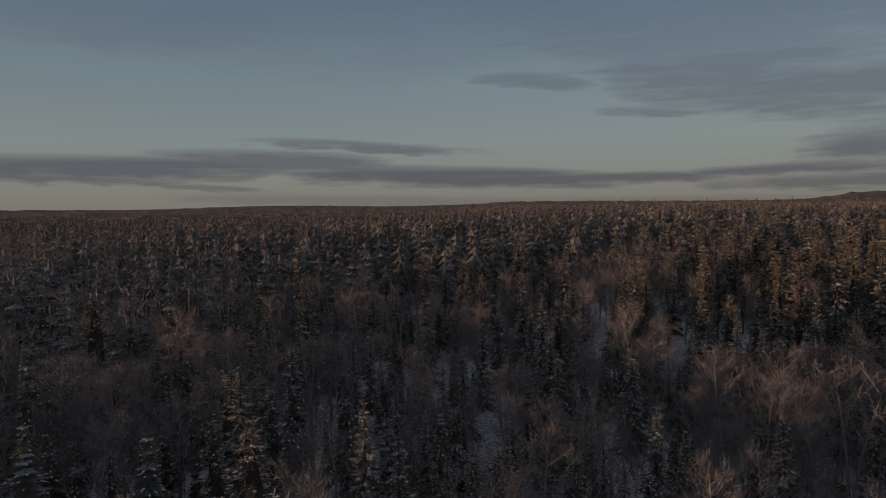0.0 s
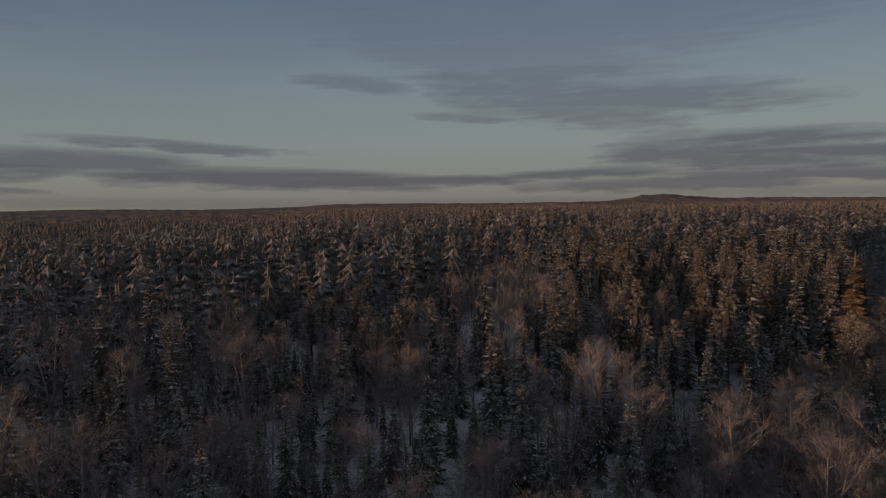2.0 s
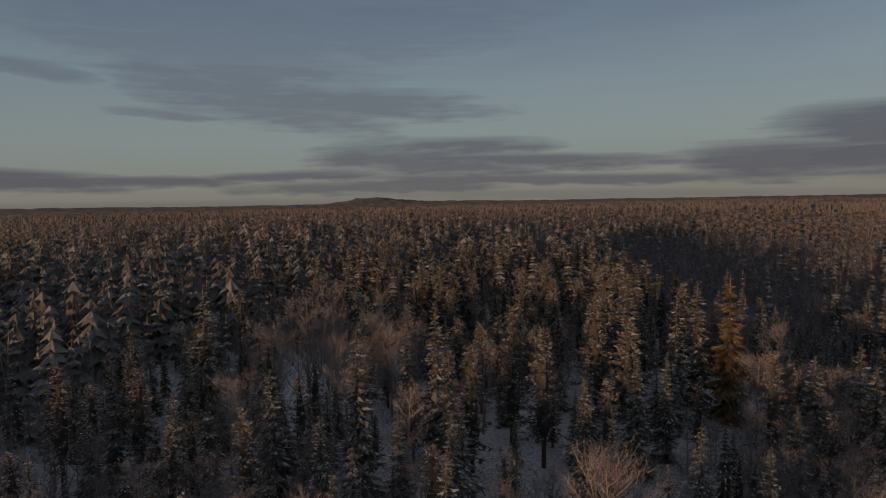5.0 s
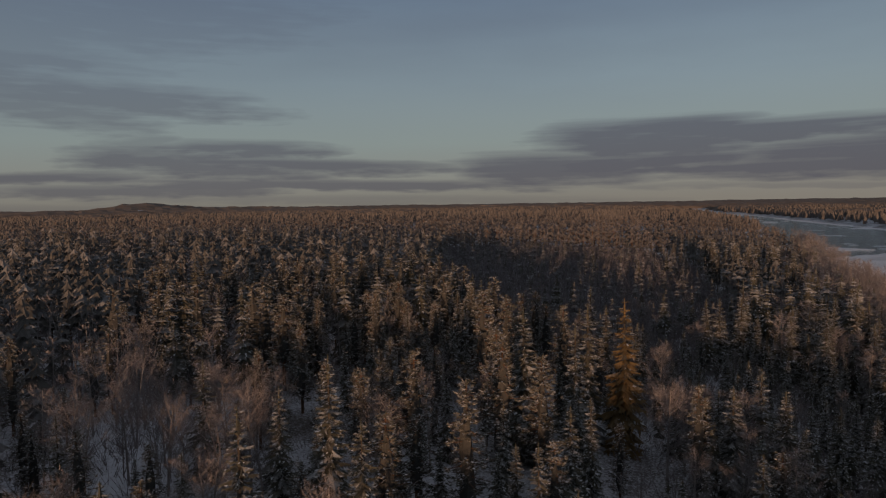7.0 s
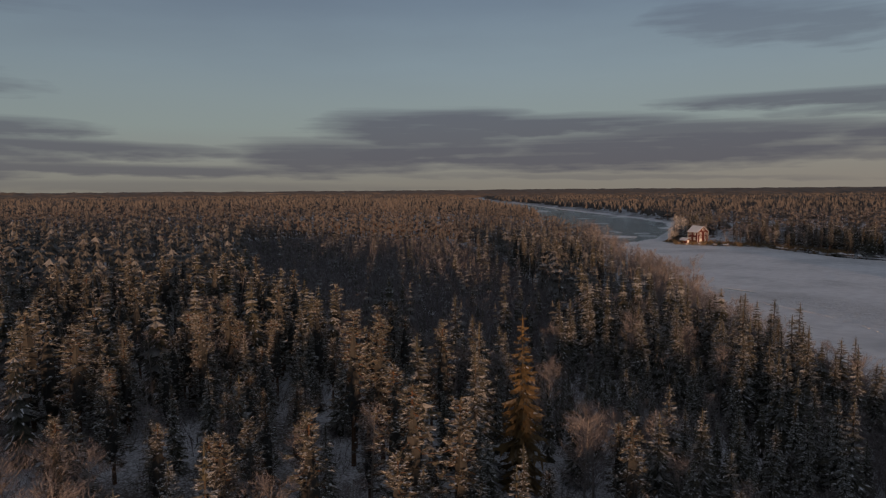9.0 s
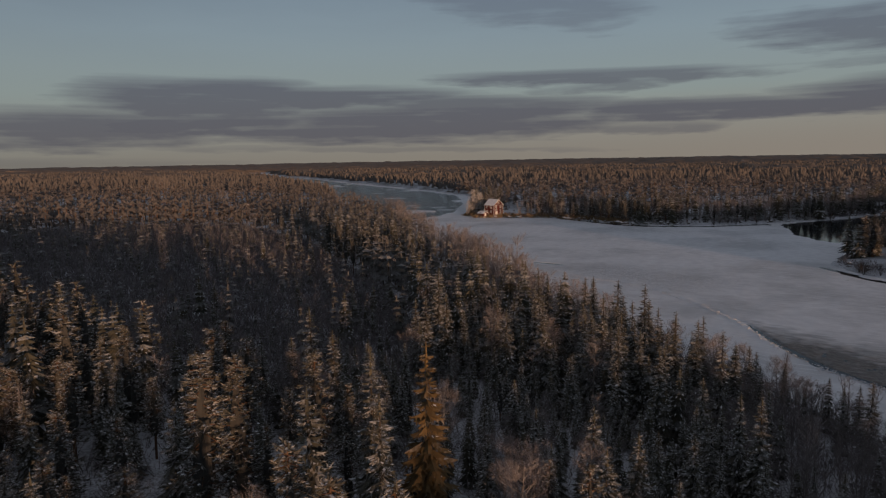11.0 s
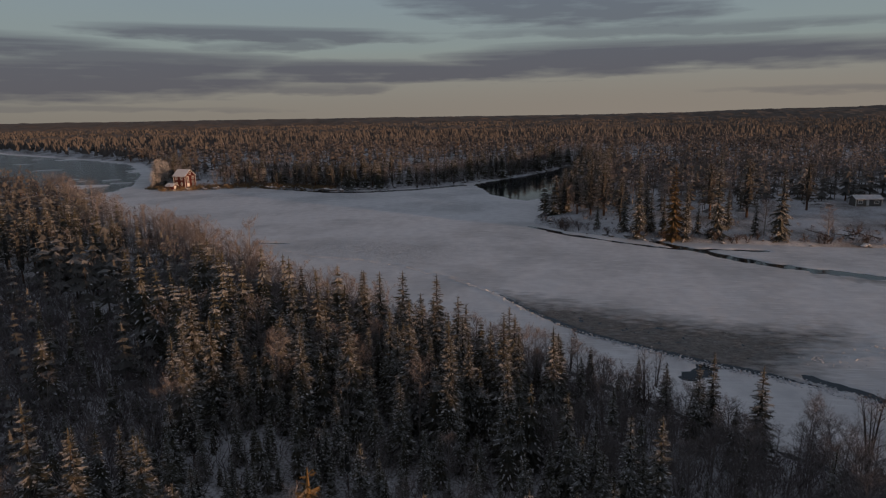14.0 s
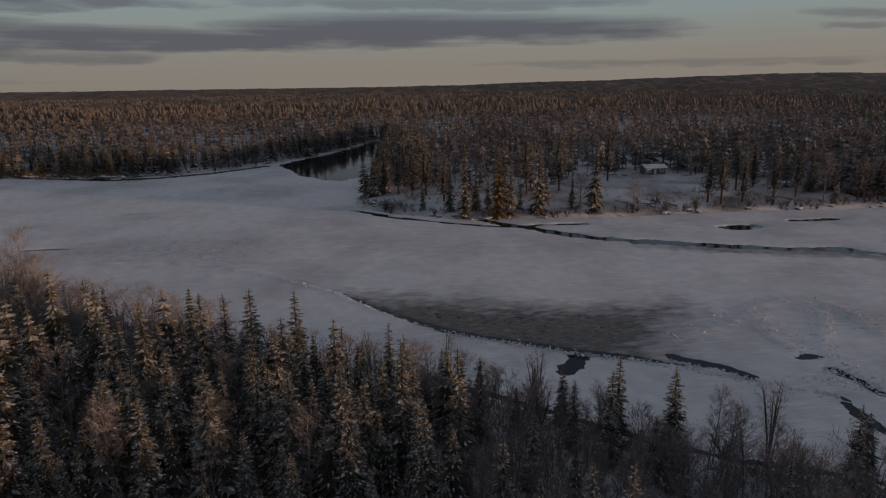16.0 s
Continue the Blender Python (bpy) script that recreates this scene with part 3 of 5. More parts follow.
def bough(heap, snow, rng, z, ang, reach, droop, wide, snow_part):
    """One spruce bough: a rib with forward-swept sprays on both sides that hang a little, and snow lying on its outer half."""
    ca, sa = math.cos(ang), math.sin(ang)
    out, side = np.array([ca, sa, 0]), np.array([-sa, ca, 0])
    lift = rng.uniform(0.0, 0.22)
    along = lambda f: np.array([0, 0, z]) + out * reach * f + UP * reach * (lift * f * f - droop * f)
    w = reach * wide * rng.uniform(0.85, 1.2)
    heap.add([along(0.08), along(0.5) + side * 0.55 * w - UP * 0.3 * w, along(1.0), along(0.5) - side * 0.55 * w - UP * 0.3 * w], [(0, 1, 2), (0, 2, 3)])
    for f in (0.22, 0.48, 0.72):
        for turn in (-1, 1):
            reach_s = w * (1.25 - 0.65 * f) * rng.uniform(0.75, 1.25)
            tip = along(f + rng.uniform(0.16, 0.30)) + side * turn * reach_s - UP * reach_s * rng.uniform(0.2, 0.65)
            heap.add([along(f - 0.09), along(f + 0.10), tip], [(0, 1, 2)])
    if rng.random() < snow_part:
        f0 = rng.uniform(0.42, 0.62)
        v, g = side * w * rng.uniform(0.14, 0.30), UP * 0.035 * reach
        f1, sway = min(1.02, f0 + rng.uniform(0.18, 0.38)), side * w * rng.uniform(-0.2, 0.2)
        snow.add([along(f0) + g, along((f0 + f1) / 2) + v + sway + g * 0.6, along(f1) + g + sway, along((f0 + f1) / 2) - v + sway + g * 0.6], [(0, 1, 2), (0, 2, 3)])
    if rng.random() < 0.9 * snow_part:
        turn = rng.choice((-1, 1))
        p = along(rng.uniform(0.5, 0.8)) + side * turn * 0.55 * w - UP * 0.10 * w
        snow.add([p - out * 0.10 * reach, p + side * turn * 0.22 * w - UP * 0.10 * w, p + out * 0.11 * reach], [(0, 1, 2)])


def skirt(heap, snow, rng, z, reach, droop, tips, snow_part):
    """One whorl of boughs as a drooping star, with flecks of snow on its points."""
    a0 = rng.uniform(0, 6.283)
    pts, tris = [(0, 0, z + 0.16 * reach)], []
    for k in range(2 * tips):
        a = a0 + math.pi * (k + rng.uniform(-0.2, 0.2)) / tips
        r = reach * (rng.uniform(0.8, 1.2) if k % 2 == 0 else rng.uniform(0.42, 0.62))
        pts.append((math.cos(a) * r, math.sin(a) * r, z - droop * r - (0.0 if k % 2 == 0 else 0.14 * reach)))
        tris.append((0, 1 + k, 1 + (k + 1) % (2 * tips)))
        if k % 2 == 0 and rng.random() < snow_part:
            d, e, p = np.array([math.cos(a), math.sin(a), 0]), np.array([-math.sin(a), math.cos(a), 0]), np.array(pts[-1])
            g = rng.uniform(0.22, 0.42) * r
            root = p - d * g + UP * (droop * g + 0.05 * reach)
            v = e * reach * rng.uniform(0.06, 0.12)
            snow.add([root + v, root - v, p + UP * 0.05 * reach], [(0, 1, 2)])
    heap.add(pts, tris)


def spruce(seed, detail, slim=0.17, snow_part=0.5, height=10.0):
    """Trunk, boughs and snow of a spruce of ten metres."""
    rng = np.random.default_rng(seed)
    trunk, crown, snow, inner = Heap(), Heap(), Heap(), Heap()
    h = height
    if detail > 2:
        tube(trunk, [(0, 0, -0.4), (0.004 * h, 0, 0.5 * h), (0, 0, 0.97 * h)], (0.016 * h, 0.010 * h, 0.002 * h), 6)
    else:
        tube(trunk, [(0, 0, -0.4), (0, 0, 0.6 * h)], (0.016 * h, 0.006 * h), 3)
    low = 0.05
    shape = lambda f: slim * (1 - f) ** 0.80
    layers = {3: 30, 2: 18, 1: 8, 0: 4}[detail]
    if detail > 2:
        levels = (low, 0.25, 0.5, 0.78)
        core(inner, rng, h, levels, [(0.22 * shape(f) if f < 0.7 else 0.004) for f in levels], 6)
    for k in range(layers):
        f = low + 0.03 + (0.93 - low) * ((k + (rng.uniform(-0.25, 0.25) if 0 < k < layers - 1 else 0)) / (layers - 1)) ** 0.74
        r = h * shape(f) * rng.uniform(0.80, 1.15) + 0.014 * h
        droop = 0.55 - 0.55 * max(0.0, f - 0.35) / 0.65 + rng.uniform(-0.08, 0.08)
        if detail < 3:
            skirt(crown, snow, rng, f * h, r, droop + 0.15, (9 if f < 0.7 else 6) if detail == 2 else 5 if detail else 4, snow_part)
            continue
        n, a0 = max(5, round(8.6 * (1 - 0.5 * f))), rng.uniform(0, 6.28)
        for s in range(n):
            ang = a0 + 6.283 * (s + rng.uniform(-0.25, 0.25)) / n
            bough(crown, snow, rng, f * h + rng.uniform(-0.024, 0.024) * h, ang, r * rng.uniform(0.72, 1.18), droop + rng.uniform(-0.12, 0.12), rng.uniform(0.30, 0.42), snow_part)
    tube(crown, [(0, 0, 0.88 * h), (0, 0, h)], (0.010 * h if detail > 1 else 0.02 * h, 0.001 * h), 4 if detail > 1 else 3)
    return trunk.arrays(), crown.arrays(), snow.arrays(), NONE, inner.arrays()


def tuft(heap, snow, rng, c, r, blades, width, snowy, out):
    """A clump of pine shoots: narrow blades that fan out along the limb and turn up at their ends, with snow on top."""
    o = out / (np.linalg.norm(out) + 1e-9)
    side = np.cross(o, UP)
    side = side / (np.linalg.norm(side) + 1e-9)
    for k in range(blades):
        g = (k + rng.uniform(0.1, 0.9)) / blades * 2 - 1
        d = o * (1.05 - 0.7 * abs(g)) + side * g * 1.1 + UP * rng.uniform(-0.35, 0.65)
        d /= np.linalg.norm(d)
        s = np.cross(d, rng.normal(size=3))
        s *= width / (np.linalg.norm(s) + 1e-9)
        p = c - o * 0.30 * r + rng.normal(size=3) * 0.12 * r
        heap.add([p + s * r, p - s * r, p + d * r * rng.uniform(0.85, 1.35)], [(0, 1, 2)])
    if snowy:
        k = r * rng.uniform(0.42, 0.72)
        base = c + UP * 0.30 * r + side * rng.uniform(-0.3, 0.3) * r
        snow.add([base - o * 0.45 * k, base + side * 0.42 * k - UP * 0.12 * k, base + o * 0.75 * k - UP * 0.10 * k, base - side * 0.42 * k - UP * 0.12 * k], [(0, 1, 2), (0, 2, 3)])


def pine(seed, detail, height=10.0, bare=0.30):
    """A pine of ten metres: bare stem below, a tapering crown of tufted limbs in tiers above."""
    rng = np.random.default_rng(seed)
    trunk, crown, snow, boughs, inner = Heap(), Heap(), Heap(), Heap(), Heap()
    h = height
    bend = rng.uniform(-0.02, 0.02, 2) * h
    if detail > 1:
        tube(trunk, [(0, 0, -0.4), (*(bend * 0.6), 0.5 * h), (*bend, 0.93 * h)], (0.017 * h, 0.012 * h, 0.004 * h), 6 if detail > 2 else 3)
    else:
        tube(trunk, [(0, 0, -0.4), (*bend, 0.7 * h)], (0.016 * h, 0.006 * h), 3)
    if detail < 2:
        tiers = 7 if detail else 4
        for k in range(tiers):
            g = k / (tiers - 1)
            r = h * (0.17 * (1 - g) ** 0.55 * (0.75 if k == 0 else 1.0) + 0.02) * rng.uniform(0.8, 1.15)
            skirt(crown, snow, rng, h * (bare + 0.08 + (0.90 - bare) * g), r, 0.80 + 0.4 * g, 6 if detail else 4, 0.0)
        return trunk.arrays(), crown.arrays(), snow.arrays(), NONE, NONE
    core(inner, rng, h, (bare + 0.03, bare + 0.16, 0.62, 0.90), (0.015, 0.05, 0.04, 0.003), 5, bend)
    limbs, spots = {3: (64, (0.35, 0.58, 0.80, 1.0)), 2: (40, (0.55, 1.0))}[detail]
    blades, width = {3: (9, 0.13), 2: (6, 0.21)}[detail]
    for k in range(limbs):
        g = ((k + rng.uniform(0.1, 0.9)) / limbs) ** 0.92
        f = bare + (0.96 - bare) * g
        reach = h * 0.178 * (1 - g) ** 0.66 * min(1.0, (g + 0.16) / 0.32) * rng.uniform(0.62, 1.15) + 0.012 * h
        ang = k * 2.4 + rng.uniform(-0.5, 0.5)
        out = np.array([math.cos(ang), math.sin(ang), 0.0])
        root = np.array([*(bend * f), f * h])
        end = root + out * reach + UP * rng.uniform(-0.40, 0.15) * reach
        if detail > 2:
            tube(boughs, [root, end], (0.0035 * h, 0.0012 * h), 3)
        for q in spots:
            r = h * rng.uniform(0.040, 0.060) * {3: 0.74, 2: 1.0}[detail] * (1.0 - 0.30 * g)
            tuft(crown, snow, rng, root + (end - root) * q + rng.normal(size=3) * 0.014 * h, r, blades, width, rng.random() < 0.55, out)
    tuft(crown, snow, rng, np.array([*bend, 0.95 * h]), 0.04 * h, blades, width, False, np.array([0.1, 0.1, 1.0]))
    return trunk.arrays(), crown.arrays(), snow.arrays(), boughs.arrays(), inner.arrays()


def birch(seed, detail, height=10.0, spread_r=0.20, stems=1, start=0.22, airy=False):
    """A bare broadleaf tree: forked stem, rising limbs, and a haze of fine frosted twigs."""
    rng = np.random.default_rng(seed)
    trunk, crown, boughs = Heap(), Heap(), Heap()
    h = height
    limbs, twigs = (12, 12) if airy else {3: (24, 70), 2: (13, 38), 1: (6, 11), 0: (4, 7)}[detail]
    limbs = limbs if stems == 1 or airy else round(limbs * 0.65)
    thick = 0.012 if airy else {3: 0.0125, 2: 0.018, 1: 0.07, 0: 0.15}[detail]
    for s in range(stems):
        lean = rng.uniform(-0.07, 0.07, 2) * h * (1 if stems == 1 else 2.2)
        top = np.array([*lean, h * rng.uniform(0.90, 0.98)])
        bent = lambda f: np.array([lean[0] * f ** 1.5, lean[1] * f ** 1.5, top[2] * f])
        tube(trunk, [bent(0) - np.array([0, 0, 0.4]), bent(0.4), bent(0.75), bent(1.0)], np.array((0.011, 0.008, 0.0045, 0.001)) * h, 5 if detail > 1 else 3)
        for k in range(limbs):
            f = start + (0.95 - start) * (k + rng.random()) / limbs
            ang = k * 2.4 + rng.uniform(-0.6, 0.6)
            prof = math.sin(math.pi * (0.18 + 0.82 * (f - start) / (1 - start))) ** 0.7
            reach = h * spread_r * max(0.15, prof) * rng.uniform(0.7, 1.15)
            root = bent(f)
            end = root + np.array([math.cos(ang) * reach, math.sin(ang) * reach, reach * rng.uniform(0.7, 1.4)])
            end[2] = min(end[2], h)
            if detail > 1:
                tube(boughs, [root, (root + end) / 2 - np.array([0, 0, 0.06 * reach]), end][::2 if detail == 2 else 1], np.array((0.0028, 0.002, 0.0008))[::2 if detail == 2 else 1] * h, 3)
            for _ in range(twigs):
                g = rng.uniform(0.25, 1.05)
                p = root + (end - root) * g + rng.normal(size=3) * 0.020 * h
                d = (end - root) / (np.linalg.norm(end - root) + 1e-9) * 0.6 + rng.normal(size=3) * 0.42 + np.array([0, 0, 0.35])
                d /= np.linalg.norm(d)
                length = h * rng.uniform(0.04, 0.085)
                w = np.cross(d, rng.normal(size=3))
                w = w / (np.linalg.norm(w) + 1e-9) * thick * rng.uniform(0.6, 1.2)
                crown.add([p - w, p + w, p + d * length], [(0, 1, 2)])
    return trunk.arrays(), crown.arrays(), NONE, boughs.arrays(), NONE


def part(name, data, mat, parent, label=""):
    """Links arrays or a bmesh as one mesh object under a thing or a part."""
    if isinstance(data, tuple):
        me = sheet(name, data[0], data[1], [mat])
    else:
        me = bpy.data.meshes.new(name)
        data.to_mesh(me)
        data.free()
        me.materials.append(mat)
    ob = new(name, me)
    ob.parent = parent
    return tagged(ob, label)


LOOKS = {
    "s": (BARK, NEEDLE), "p": (PINE_BARK, PINE), "b": (BIRCH_BARK, TWIG), "h": (BIRCH_BARK, HOAR)}
NAMES = {"s": ("spruce_tree", "tree"), "p": ("pine_tree", "tree"), "b": ("bare_birch", "tree"), "h": ("hoarfrosted_birch", "tree")}
LABELS = {"s": "tall dark spruce with snow on drooping boughs", "p": "snow-capped pine with tufted crown on bare stem",
          "b": "leafless birch with hazy brownish frosted twigs", "h": "leafless birch white with thick hoarfrost by the shore"}
GROUPS = {"s": "spruces of the forest", "p": "pines of the forest", "b": "bare birches of the forest", "h": "frosted birches by the house"}


def build(kind, seed, detail):
    if kind == "s":
        if seed == 4:
            return spruce(seed, detail, slim=0.205, snow_part=0.12)
        return spruce(seed, detail, slim=(0.168, 0.145, 0.188, 0.155)[seed % 4], snow_part=(0.55, 0.70, 0.42, 0.62)[seed % 4] * {3: 1.0, 2: 0.95, 1: 0.16, 0: 0.0}[detail])
    if kind == "p":
        return pine(seed, detail, bare=(0.16, 0.26, 0.10)[seed % 3])
    if kind == "h":
        return birch(seed, detail, spread_r=0.125, start=0.12)
    return birch(seed, detail, spread_r=(0.19, 0.24, 0.16)[seed % 3], stems=(1, 2, 1)[seed % 3])


PATTERN = {}


def tree_pattern(kind, seed):
    """One tree with its parts, built once; the others are copies of it."""
    if (kind, seed) not in PATTERN:
        trunk, crown, snow, boughs, inner = build(kind, seed, 3)
        root = new(NAMES[kind][0])
        root.empty_display_size = 0.3
        tagged(root, LABELS[kind], NAMES[kind][1], GROUPS[kind])
        part("trunk", trunk, LOOKS[kind][0], root)
        # pattern 4 is the spruce with sunlight in its needle colour
        needles = AMBER if (kind, seed) == ("s", 4) else LOOKS[kind][1]
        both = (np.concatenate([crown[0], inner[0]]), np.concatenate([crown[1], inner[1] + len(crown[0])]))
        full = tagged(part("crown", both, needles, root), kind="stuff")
        full.data.materials.append(INNER_SHADE)
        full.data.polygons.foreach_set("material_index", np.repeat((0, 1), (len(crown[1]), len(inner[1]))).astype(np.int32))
        if len(boughs[0]):
            tagged(part("branchwork", boughs, LOOKS[kind][0], root), kind="stuff")
        if len(snow[0]):
            tagged(part("snow", snow, SNOWY, root, "white snow lying on the boughs"), kind="stuff")
        PATTERN[kind, seed] = [root, False]
    return PATTERN[kind, seed]


def plant(kind, seed, x, y, z, tall, turn, fat=1.0):
    entry = tree_pattern(kind, seed)
    m = Matrix.Translation((x, y, z)) @ Matrix.Rotation(turn, 4, "Z")
    size = (tall / 10 * fat, tall / 10 * fat, tall / 10)
    if entry[1]:
        ob = copy_thing(entry[0], m)
    else:
        ob, entry[1] = entry[0], True
        ob.matrix_basis = m
    ob.scale = size
    return ob


# trees that stand out, by stem and top height above the river
STAND_OUT = {
    "s": [(27.0, 69.4, 20.2), (69.0, 74.5, 15.6), (76.0, 83.9, 14.9), (47.5, 51.9, 13.7), (98.5, 108.0, 11.8), (59.2, 63.5, 13.2), (54.1, 58.2, 12.1),
          (50.0, 39.6, 10.8), (0.7, 17.8, 11.9), (-0.7, 33.6, 15.8), (-12.2, 29.1, 15.9), (12.6, 36.4, 12.2), (14.8, 41.8, 14.3), (-39.5, 32.5, 20.8),
          (-25.9, 64.0, 20.8), (-8.1, 49.3, 19.3), (-5.7, 61.6, 16.8), (-2.6, 56.8, 19.9), (-1.3, 51.5, 17.2), (24.8, 72.6, 19.4)],
    "t": [(-26.8, 61.4, 16.0), (17.4, 58.4, 14.7), (15.5, 42.6, 11.6), (-6.8, 34.4, 14.3), (10.4, 47.0, 13.3), (21.4, 68.7, 18.5), (16.7, 69.9, 20.0), (55.1, 67.2, 10.1),
          (62.4, 67.3, 13.5), (49.0, 53.8, 13.0), (58.4, 73.4, 10.8), (55.6, 82.1, 10.8), (58.6, 76.0, 11.9), (64.0, 71.4, 13.1), (53.0, 59.5, 8.4), (66.0, 80.1, 11.4), (71.2, 77.2, 13.4), (56.8, 63.2, 13.9)],
    "p": [(12.0, 63.2, 18.9), (15.0, 61.6, 17.7), (4.4, 61.8, 18.9), (6.4, 55.6, 18.1), (13.3, 67.5, 19.0), (-30.3, 85.5, 17.8), (0.4, 52.9, 17.4), (-29.6, 46.6, 17.4),
          (-13.6, 40.1, 16.3), (20.4, 59.2, 12.3), (-26.5, 24.1, 16.6), (25.2, 78.8, 18.6), (18.9, 79.6, 19.9), (16.0, 79.9, 20.8), (-0.1, 124.1, 20.6), (-101.0, 155.4, 19.9)],
    "b": [(2.6, 35.5, 13.9), (-10.8, 15.7, 13.2), (1.5, 24.0, 10.6), (22.0, 52.0, 12.5), (30.0, 55.0, 12.0)],
}
taken = []
rng = np.random.default_rng(11)
for kind, rows in STAND_OUT.items():
    for k, (x, y, top) in enumerate(rows):
        z = float(ground_z(x, y))
        tall = max(4.0, top - z)
        fat = 0.9 if (x, y) == (27.0, 69.4) else 1.0
        fat = 0.95 if kind == "p" else fat
        plant("s" if kind == "t" else kind, 4 if (x, y) == (27.0, 69.4) else k % (4 if kind in "st" else 3), x, y, z - 0.1, tall, float(rng.uniform(0, 6.28)), fat)
        taken.append((x, y))

# trees on the far headland and by the house
HEADLAND = [("p", 219, 56, 13), ("p", 215, 52, 13), ("p", 212, 48, 15), ("p", 211, 44, 17), ("s", 190, 40, 13), ("s", 184, 37, 20), ("s", 189, 33, 11), ("s", 187, 30, 11), ("s", 183, 28, 19),
            ("s", 182, 25, 16), ("p", 205, 14, 17), ("s", 183, 17, 22), ("p", 208, 3, 18), ("s", 185, 7, 10), ("s", 181, 2, 19), ("p", 221, -18, 16), ("p", 197, -49, 15), ("p", 202, -58, 14), ("s", 192, -70, 12), ("s", 187, -80, 11), ("s", 184, -87, 12), ("p", 190, -64, 13), ("s", 199, 33, 14), ("p", 201, 40, 14),
            ("s", 194, 47, 9), ("s", 187, 21, 9), ("s", 193, 12, 11)]
HEADLAND += [("p", 185, -33, 14), ("p", 183, -36, 15), ("p", 184, -43, 13), ("p", 186, -54, 14), ("p", 186, -61, 13), ("b", 181, -66, 14), ("s", 179, -68, 11), ("p", 180, -76, 13),
             ("b", 180, -9, 10), ("b", 184, 5, 11), ("h", 297, 251, 15), ("h", 299, 246.5, 12), ("h", 293, 251, 10), ("h", 303, 252, 13), ("p", 303, 246, 12)]
for k, (kind, x, y, tall) in enumerate(HEADLAND):
    plant(kind, (4 if k == 8 else k % 4) if kind == "s" else k % 3, x, y, float(ground_z(x, y)) - 0.1, tall, float(rng.uniform(0, 6.28)), 0.9 if kind == "s" else 1.3)
    taken.append((x, y))

# ---- the forest ----
GROVES = [(-153, 96, 20), (-69, 61, 5), (-51, 62, 7), (-31, 45, 6), (-58, 125, 9), (-43, 113, 9), (-9, 33, 3), (2, 40, 3), (20, 58, 3), (-20, 19, 4), (-193, 111, 14), (-99, 175, 10),
          (-9, -3, 7), (-8, 8, 4), (4, 10, 4), (21, 29, 5), (14, 33, 3), (-34, 115, 7), (-24, 98, 7), (-18, 83, 7), (-13, 74, 6), (-11, 58, 4), (24, 64, 3), (36, 73, 4), (27, 61, 3), (33, 46, 6)]
TRACK = [(-24, 52), (-14, 41), (-4, 30), (3, 22), (8, 13)]
YOUNG = [(31, 94), (29, 140), (40, 190), (71, 286), (111, 299), (155, 268), (138, 208), (108, 160), (90, 128), (68, 101), (50, 92)]
THICKET = [(30, 42), (36, 62), (34, 80), (44, 92), (60, 92), (58, 70), (52, 52), (44, 34)]
CLEAR = [(174, 70), (214, 68), (224, 44), (208, 12), (228, -8), (240, -24), (241, -46), (214, -50), (198, -64), (186, -76), (172, -80)]
HOUSE_YARD = [(286, 226), (306, 222), (311, 240), (302, 252), (286, 252)]
CENTRE = [(e[0], e[1]) for e in ((35, -20), (13, -10), (-3, 5), (-10, 27), (-7, 45), (4, 60), (17, 68))]


